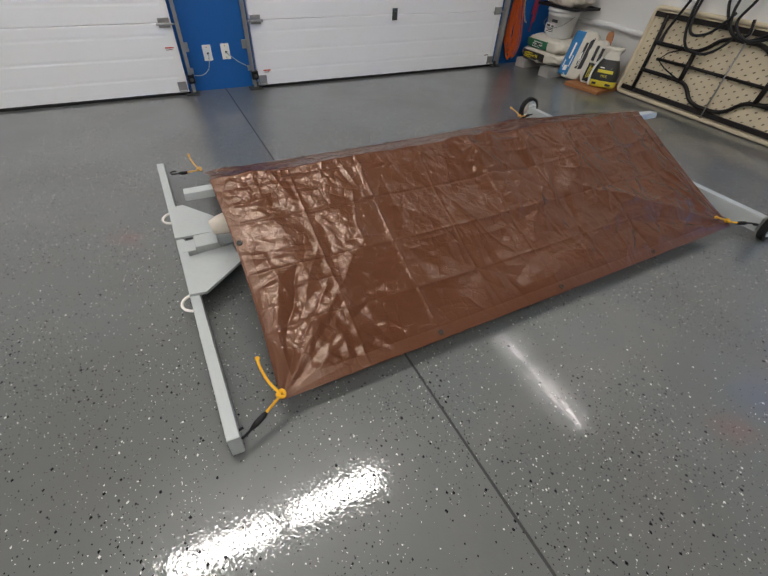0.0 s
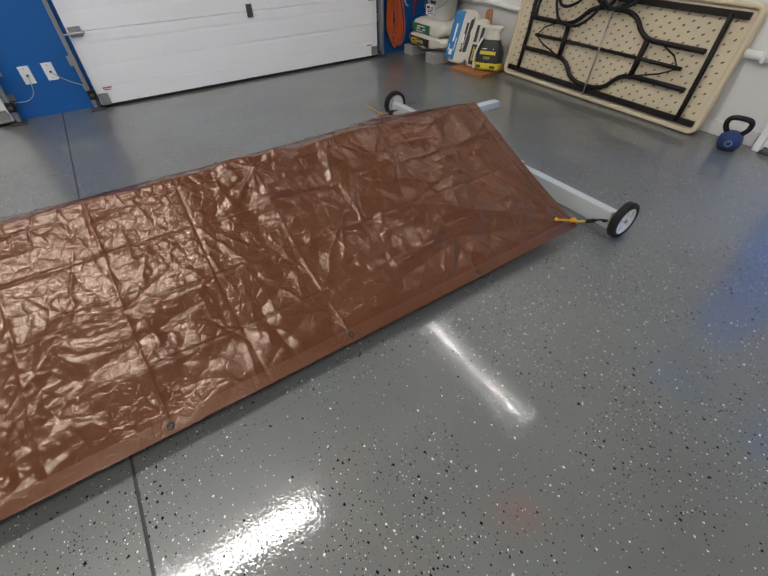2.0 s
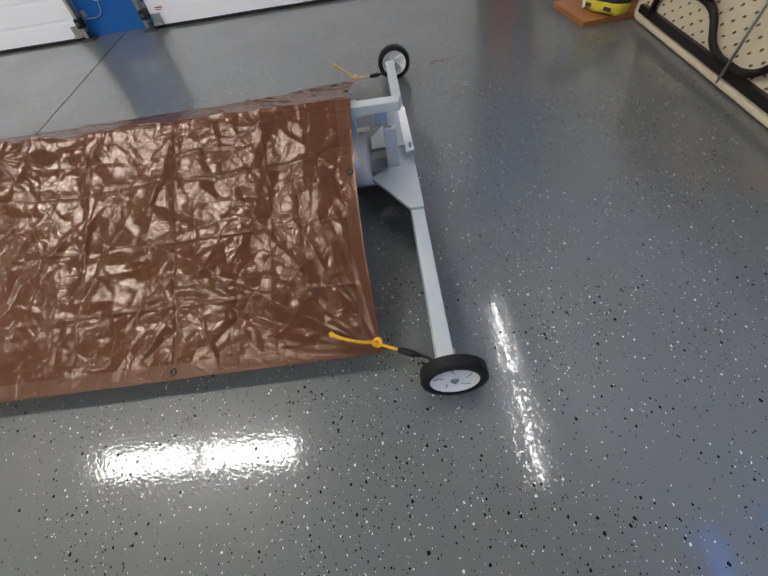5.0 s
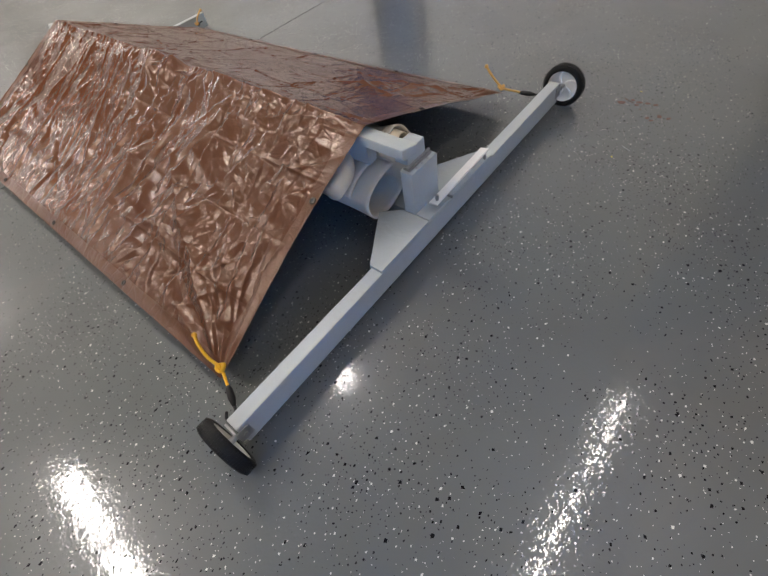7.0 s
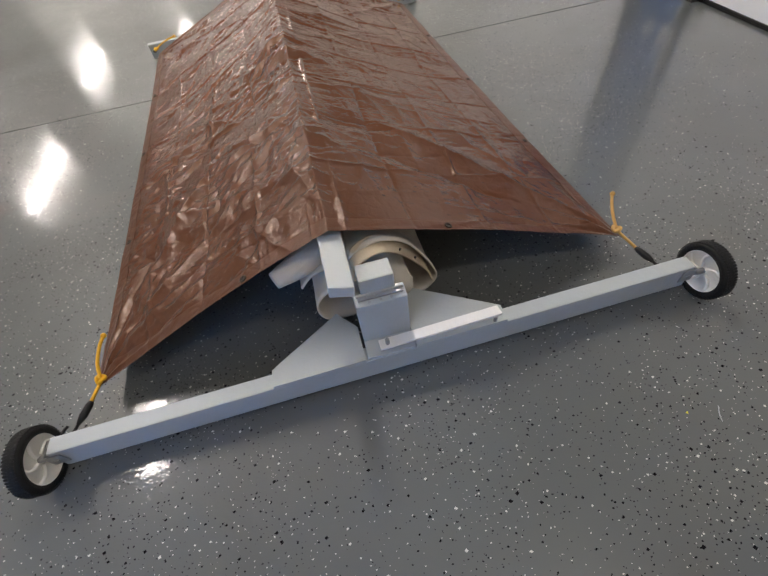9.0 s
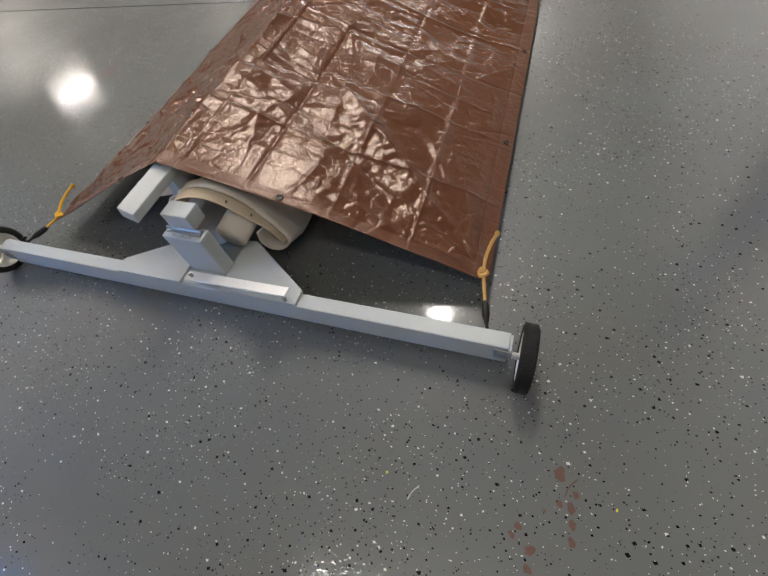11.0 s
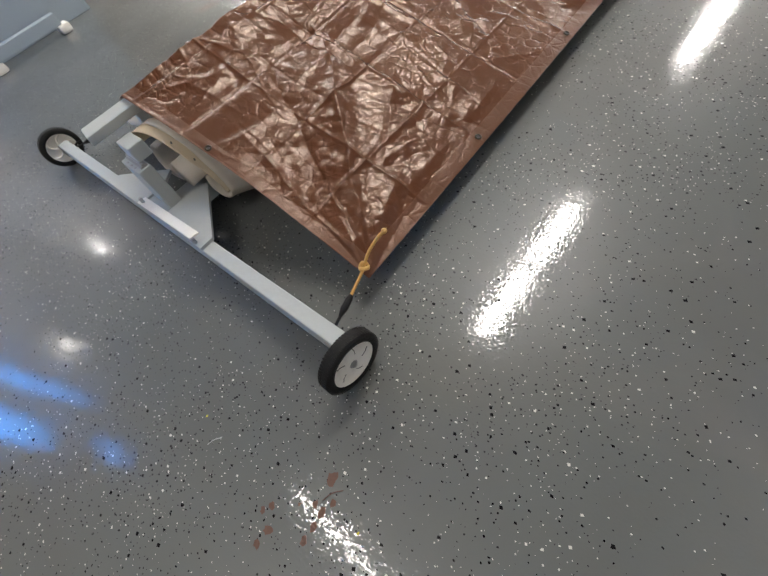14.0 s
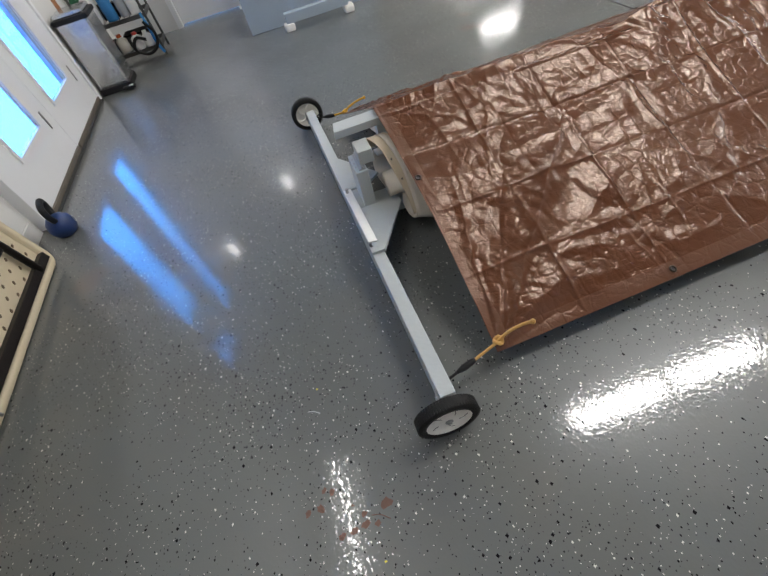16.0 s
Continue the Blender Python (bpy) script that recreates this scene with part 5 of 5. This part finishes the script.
# ---- elastic cords at the four corners ----
def bungee(corner, tail_end, hook, cord):
    """A knotted elastic cord from a tarp corner to a plastic hook on the beam."""
    c, e, h = Vector(corner), Vector(tail_end), Vector(hook)
    t = thing("bungee_cord", "yellow elastic cord with a black hook tied through the tarp corner", "bungee cord", "bungee cords", at=corner)
    mid = c + (h - c) * 0.52
    o = c
    up = Vector((0, 0, 0.012))
    part("cord", tube(bmesh.new(), [p - o for p in spline([c + up * 0.6, c.lerp(mid, 0.5) + up * 0.3, mid])], 0.0048, 8), cord, t, smooth=True)
    k = [c + up + Vector((math.cos(a) * 0.011, math.sin(a) * 0.011, 0.005 * math.sin(2 * a))) - o for a in [i * math.pi / 6 for i in range(12)]]
    part("knot", tube(bmesh.new(), k, 0.0062, 8, closed=True), cord, t, smooth=True)
    side = Vector((-(e - c).y, (e - c).x, 0)) * 0.08
    tl = part("cord_tail", tube(bmesh.new(), [p - o for p in spline([c + up, c.lerp(e, 0.35) + side + up, c.lerp(e, 0.75) + side * 0.8 + up * 0.5, e])], 0.0050, 8), cord, t, smooth=True)
    bm = bmesh.new()
    bmesh.ops.create_uvsphere(bm, u_segments=10, v_segments=8, radius=0.0085, matrix=Matrix.Translation(e - o))
    part("end_knot", bm, cord, tl, smooth=True)
    d = (h - mid).normalized()
    part("ferrule", tube(bmesh.new(), [mid - o - d * 0.012, mid - o, mid - o + d * 0.03, mid - o + d * 0.055], [0.007, 0.010, 0.011, 0.005], 10), BLACK_PLASTIC, t, "black plastic ferrule", smooth=True)
    z = Vector((0, 0, 1))
    w = d.cross(z).normalized()
    hp = [mid - o + d * 0.05, h - o, h - o + d * 0.018 + w * 0.004, h - o + d * 0.026 + w * 0.016 + z * 0.004, h - o + d * 0.012 + w * 0.026 + z * 0.006, h - o - d * 0.006 + w * 0.022 + z * 0.006]
    part("hook", tube(bmesh.new(), spline(hp, 6), 0.0045, 8), BLACK_PLASTIC, t, "black hook", smooth=True)


bungee((-0.178, -0.842, 0.078), (-0.300, -0.828, 0.135), (-0.045, -0.895, 0.075), YELLOW)
bungee((-0.238, 0.826, 0.090), (-0.330, 0.845, 0.170), (-0.055, 0.872, 0.080), TAN)
bungee((-2.653, -0.934, 0.098), (-2.690, -0.800, 0.150), (-2.780, -0.995, 0.060), YELLOW)
bungee((-2.690, 0.748, 0.094), (-2.725, 0.835, 0.160), (-2.835, 0.835, 0.060), TAN)


# ---- the canvas bundle under the tarp ----
def sheet_roll(name, section, x0, x1, material, parent, thick=0.004, wave=0.008, seed=0.0, nx=26, skew=0.0, dip=0.0):
    """Cloth that runs along x with the given line of (y, z) as its section."""
    sec = spline([(0, y, z) for y, z in section], 7)
    bm = bmesh.new()
    g = []
    for i in range(nx + 1):
        k = i / nx
        x = x0 + (x1 - x0) * k
        row = []
        for q, p in enumerate(sec):
            w = noise.noise_vector(Vector((x * 7 + seed, p.y * 6, p.z * 6))) * wave
            row.append(bm.verts.new((x + skew * (p.y) + w.x * 2, p.y + w.y, p.z + w.z - dip * min(1, max(0, (-0.19 - x) / 0.08)))))
        g.append(row)
    for i in range(nx):
        for j in range(len(sec) - 1):
            bm.faces.new((g[i][j], g[i + 1][j], g[i + 1][j + 1], g[i][j + 1]))
    ob = part(name, bm, material, parent, smooth=True)
    s = ob.modifiers.new("thickness", "SOLIDIFY")
    s.thickness = thick
    return ob


bundle = thing("canvas_bundle", "folded cream canvas sling strapped to the frame under the tarp", "canvas")
sheet_roll("outer_fold", [(-0.05, 0.345), (0.0, 0.366), (0.05, 0.360), (0.11, 0.312), (0.165, 0.220), (0.200, 0.140), (0.198, 0.098), (0.165, 0.070), (0.130, 0.074), (0.108, 0.112), (0.112, 0.165)], -0.62, -0.182, CANVAS, bundle, 0.005, 0.006, 2.0, skew=-0.22, dip=0.036)
sheet_roll("upper_fold", [(-0.20, 0.235), (-0.16, 0.275), (-0.09, 0.300), (-0.01, 0.310), (0.07, 0.292), (0.13, 0.24)], -0.60, -0.215, CANVAS, bundle, 0.006, 0.007, 7.0, dip=0.02)
sheet_roll("lower_fold", [(-0.03, 0.27), (-0.11, 0.250), (-0.170, 0.190), (-0.150, 0.118), (-0.05, 0.10), (0.01, 0.14), (0.03, 0.2)], -0.60, -0.165, CANVAS, bundle, 0.006, 0.008, 12.0)
sheet_roll("strap", [(-0.052, 0.300), (-0.045, 0.345), (0.0, 0.3575), (0.045, 0.342), (0.085, 0.305), (0.130, 0.240), (0.170, 0.170), (0.190, 0.110)], -0.215, -0.145, STRAP, bundle, 0.004, 0.003, 15.0, 12, skew=-0.35)
for ry, rz in ((0.085, 0.307), (0.130, 0.242)):
    part("rivet", rod(bmesh.new(), (-0.160 - 0.35 * ry, ry - 0.002, rz - 0.003), (-0.160 - 0.35 * ry, ry + 0.003, rz + 0.005), 0.0030, 8), DARK_STEEL, bundle)
part("rolled_core", tube(bmesh.new(), [(-0.6, 0.05, 0.20), (-0.35, 0.055, 0.195), (-0.155, 0.06, 0.19)], [0.05, 0.048, 0.05], 18), CANVAS, bundle, smooth=True)
bm = bmesh.new()
tube(bm, spline([(-0.52, -0.03, 0.285), (-0.36, -0.09, 0.290), (-0.255, -0.170, 0.292), (-0.205, -0.262, 0.290)], 4), [0.05, 0.05, 0.05, 0.05, 0.048, 0.046, 0.044, 0.042, 0.040, 0.037, 0.033, 0.029, 0.024], 18)
part("rolled_edge", bm, CANVAS, bundle, smooth=True)
bm = bmesh.new()
tube(bm, [(-2.715, -0.028, 0.185), (-2.68, -0.026, 0.190), (-2.5, -0.02, 0.20), (-2.2, 0, 0.21)], [0.030, 0.042, 0.075, 0.09], 18)
part("rolled_end", bm, CANVAS, bundle, smooth=True)


# ---- marks on the floor ----
def flake(name, x, y, r, mat, label, cat, group, seed, z=0.0012, squash=0.7):
    random.seed(seed)
    a0 = random.uniform(0, 6.28)
    out = []
    for k in range(11):
        a = 2 * math.pi * k / 11
        q = r * random.uniform(0.6, 1.15)
        px, py = q * math.cos(a), q * squash * math.sin(a)
        out.append((x + px * math.cos(a0) - py * math.sin(a0), y + px * math.sin(a0) + py * math.cos(a0)))
    tagged(part(name, prism(bmesh.new(), out, 0.0002, z), mat), label, cat, group)


for i, (x, y, r) in enumerate(((0.218, 1.091, 0.019), (0.281, 1.098, 0.011), (0.252, 1.130, 0.010), (0.283, 1.122, 0.013), (0.315, 1.128, 0.012), (0.348, 1.128, 0.011), (0.391, 1.046, 0.013), (0.351, 1.017, 0.011), (0.372, 1.006, 0.010), (0.425, 1.046, 0.012), (0.305, 1.068, 0.005))):
    flake("dry_leaf_scrap", x, y, r, PEEL, "small flat rust-brown leaf scrap on the floor", "leaf scrap", "leaf scraps", 30 + i)
tagged(part("twig", tube(bmesh.new(), spline([(0.263, 1.107, 0.002), (0.240, 1.114, 0.003), (0.218, 1.131, 0.002)]), 0.0013, 6), PEEL, smooth=True), "thin dry twig on the floor", "twig", "twigs")
tagged(part("twig", tube(bmesh.new(), spline([(0.374, 0.766, 0.002), (0.356, 0.772, 0.003), (0.337, 0.785, 0.002)]), 0.0013, 6), GREY_CABLE, smooth=True), "thin grey bit of wire on the floor", "wire", "twigs")
flake("yellow_scrap", 0.258, 1.214, 0.004, SACK_YELLOW, "tiny yellow scrap on the floor", "scrap", "yellow scraps", 61)
flake("yellow_scrap", 0.331, 0.701, 0.004, SACK_YELLOW, "tiny yellow scrap on the floor", "scrap", "yellow scraps", 62)


# ---- back corner ----
# unseen itself: added so that the floor mirrors a small round bright spot
hb = thing("stand_in_bulb", "round glowing bulb on a thin cord, added for a bright spot mirrored in the floor", "lamp", at=(0.53, -3.86, CEIL))
part("cord", rod(bmesh.new(), (0, 0, -1.66), (0, 0, 0), 0.004, 6), BLACK_PLASTIC, hb)
bm = bmesh.new()
bmesh.ops.create_uvsphere(bm, u_segments=20, v_segments=12, radius=0.055, matrix=Matrix.Translation((0, 0, -1.75)))
part("bulb", bm, glow("stand_in_glow", (1.0, 0.98, 0.95), 32.0), hb, smooth=True)
part("holder", rod(bmesh.new(), (0, 0, -1.70), (0, 0, -1.65), 0.02, 12), BLACK_PLASTIC, hb)

wl = thing("wall_lamp", "small white wall lamp beside the entry doors", "lamp", at=(1.63, -2.90, 2.12))
part("back_plate", B((-0.014, 0.0, -0.05, 0.05, -0.07, 0.07), bevel=0.004), DOOR_WHITE, wl)
part("arm", rod(bmesh.new(), (-0.014, 0, 0), (-0.15, 0, 0), 0.012, 10), DOOR_WHITE, wl)
part("shade", lathe(bmesh.new(), [(0.01, 0.085), (0.035, 0.08), (0.045, 0.05), (0.045, -0.05), (0.035, -0.08), (0.01, -0.085)], Matrix.Translation((-0.19, 0, 0)), 20), glow("lit_wall_lamp", (1.0, 0.97, 0.93), 20.0), wl, "glowing white shade", smooth=True)
sp = thing("trash_can", "brushed steel pedal trash can with a black rim and lid", "trash can", at=(1.425, -2.70, 0))
part("body", B((-0.125, 0.125, -0.26, 0.012, 0.045, 0.53), bevel=0.022), CHROME, sp, "brushed steel body")
part("rim", B((-0.135, 0.135, -0.27, 0.022, 0.525, 0.560), bevel=0.012), BLACK_PLASTIC, sp, "black plastic rim")
part("lid", B((-0.115, 0.115, -0.25, 0.002, 0.555, 0.590), bevel=0.014), CHROME, sp, "pale steel lid")
part("base_ring", B((-0.132, 0.132, -0.267, 0.019, 0.0, 0.050), bevel=0.010), BLACK_PLASTIC, sp)
pedal = part("pedal", B((-0.165, -0.060, 0.022, 0.075, 0.012, 0.032), bevel=0.008), BLACK_PLASTIC, sp)
part("pedal_pad", B((-0.150, -0.115, 0.040, 0.070, 0.0325, 0.037), bevel=0.002), OUTLET, pedal)
rack = thing("wire_rack", "small dark steel shelf rack with bottles and bins", "shelf", at=(1.29, -3.44, 0))
for x in (-0.26, 0.26):
    for y in (-0.16, 0.16):
        part("post", rod(bmesh.new(), (x, y, 0), (x, y, 1.1), 0.011, 10), DARK_STEEL, rack)
for z in (0.09, 0.34, 0.75):
    bm = B((-0.27, 0.27, -0.17, -0.155, z - 0.02, z + 0.01), (-0.27, 0.27, 0.155, 0.17, z - 0.02, z + 0.01), (-0.27, -0.255, -0.155, 0.155, z - 0.02, z + 0.01), (0.255, 0.27, -0.155, 0.155, z - 0.02, z + 0.01))
    for k in range(12):
        rod(bm, (-0.25 + k * 0.0455, -0.155, z), (-0.25 + k * 0.0455, 0.155, z), 0.003, 6)
    part("shelf", bm, DARK_STEEL, rack)


def bottle(x, y, z, r, h, mat, cap, label):
    t = thing("bottle", label, "bottle", "bottles on the rack", at=(x, y, z))
    bm = bmesh.new()
    lathe(bm, [(r * 0.9, 0), (r, 0.01), (r, h * 0.7), (r * 0.45, h * 0.86), (r * 0.4, h * 0.9)], n=22)
    part("bottle_body", bm, mat, t, smooth=True)
    part("cap", lathe(bmesh.new(), [(r * 0.45, h * 0.89), (r * 0.45, h), (r * 0.38, h + 0.006)], n=18), cap, t)


bottle(1.43, -3.34, 0.35, 0.055, 0.26, OUTLET, OUTLET, "white plastic bottle on the rack")
bottle(1.30, -3.33, 0.35, 0.05, 0.25, SACK_BLUE, OUTLET, "blue and white cleaner bottle on the rack")
bottle(1.19, -3.36, 0.35, 0.045, 0.22, GREY_CABLE, OUTLET, "grey plastic bottle on the rack")
bottle(1.52, -3.39, 0.35, 0.05, 0.28, SACK_GREEN, BLACK_PLASTIC, "green bottle on the rack")
bottle(1.21, -3.31, 0.10, 0.05, 0.13, OUTLET, LABEL_RED, "short white jar with a red cap on the rack")
bottle(1.35, -3.34, 0.10, 0.05, 0.14, PAPER, ORANGE, "short brown jar on the rack")
bottle(1.10, -3.33, 0.35, 0.042, 0.25, OUTLET, SACK_BLUE, "white spray bottle with a blue cap on the rack")
bottle(1.47, -3.30, 0.76, 0.05, 0.24, SACK_GREEN, BLACK_PLASTIC, "green plastic jug on the top shelf")
bottle(1.12, -3.31, 0.10, 0.045, 0.12, OUTLET, OUTLET, "short white jar on the rack")
for bx, by, bz, ln in ((1.42, -3.50, 0.352, 0.20), (1.22, -3.50, 0.102, 0.24), (1.47, -3.36, 0.102, 0.12), (1.20, -3.50, 0.352, 0.18)):
    bin_ = thing("storage_bin", "dark plastic bin on the wire rack", "bin", "bins on the rack", at=(bx, by, bz))
    part("bin_body", B((-ln / 2, ln / 2, -0.09, 0.09, 0, 0.008), (-ln / 2, ln / 2, 0.082, 0.09, 0.008, 0.10), (-ln / 2, ln / 2, -0.09, -0.082, 0.008, 0.10), (-ln / 2, -ln / 2 + 0.008, -0.082, 0.082, 0.008, 0.10), (ln / 2 - 0.008, ln / 2, -0.082, 0.082, 0.008, 0.10)), DARK_STEEL, bin_)
    part("bin_rim", B((-ln / 2 - 0.008, ln / 2 + 0.008, 0.09, 0.098, 0.09, 0.104)), BLACK_PLASTIC, bin_)
tagged(part("blue_strap", tube(bmesh.new(), spline([(1.06, -3.262, 0.36), (1.05, -3.255, 0.25), (1.055, -3.262, 0.13), (1.03, -3.255, 0.03)]), 0.016, 8, flat=0.3), SACK_BLUE, smooth=True), "blue webbing strap hanging from the rack", "strap")
dr3 = thing("door_3", "plain white inner door, closed", "door", kind="structure", at=(0.20, YB, 0))
part("leaf", B((0.05, 0.68, -0.10, -0.06, 0.012, 2.0), bevel=0.003), DOOR_WHITE, dr3)
part("jamb", B((0.0, 0.05, -0.14, 0.012, 0, 2.05), (0.68, 0.73, -0.14, 0.012, 0, 2.05), (0.05, 0.68, -0.14, 0.012, 2.0, 2.05)), DOOR_WHITE, dr3)
cab = thing("tool_cabinet", "blue-grey painted cabinet standing on the floor", "cabinet", at=(-0.37, -3.30, 0))
part("cabinet_body", B((-0.62, 0.57, -0.30, 0.32, 0.0, 0.95), bevel=0.006), CABINET, cab)
part("cabinet_top", B((-0.64, 0.59, -0.32, 0.34, 0.952, 0.985), bevel=0.004), GREY_PAINT, cab)
lb = thing("leg_bar", "grey painted base bar on two rounded feet", "stand", at=(-0.42, -2.80, 0))
part("bar", B((-0.27, 0.30, -0.035, 0.035, 0.055, 0.135), bevel=0.006), CABINET, lb)
for x in (-0.27, 0.28):
    part("foot", B((x - 0.045, x + 0.045, -0.05, 0.06, 0.0, 0.06), bevel=0.018), WHEEL_WHITE, lb, "pale rounded plastic foot")

bm = B((-0.03, 0.03, -0.012, 0.012, 0, 1.25), bevel=0.003)
brd = tagged(part("leaning_board", bm, WOOD), "narrow orange-brown board leaning in the corner", "board")
brd.matrix_world = pose(1.535, -3.08, 0.0, 4, 1.5, 80)
bm = tube(bmesh.new(), spline([(1.07, -3.235, 0.30), (1.02, -3.225, 0.20), (1.06, -3.235, 0.10), (1.16, -3.23, 0.06), (1.25, -3.235, 0.12), (1.20, -3.23, 0.20), (1.12, -3.235, 0.17)]), 0.013, 8)
tagged(part("black_hose", bm, RUBBER, smooth=True), "coiled black rubber hose hanging on the rack", "hose")
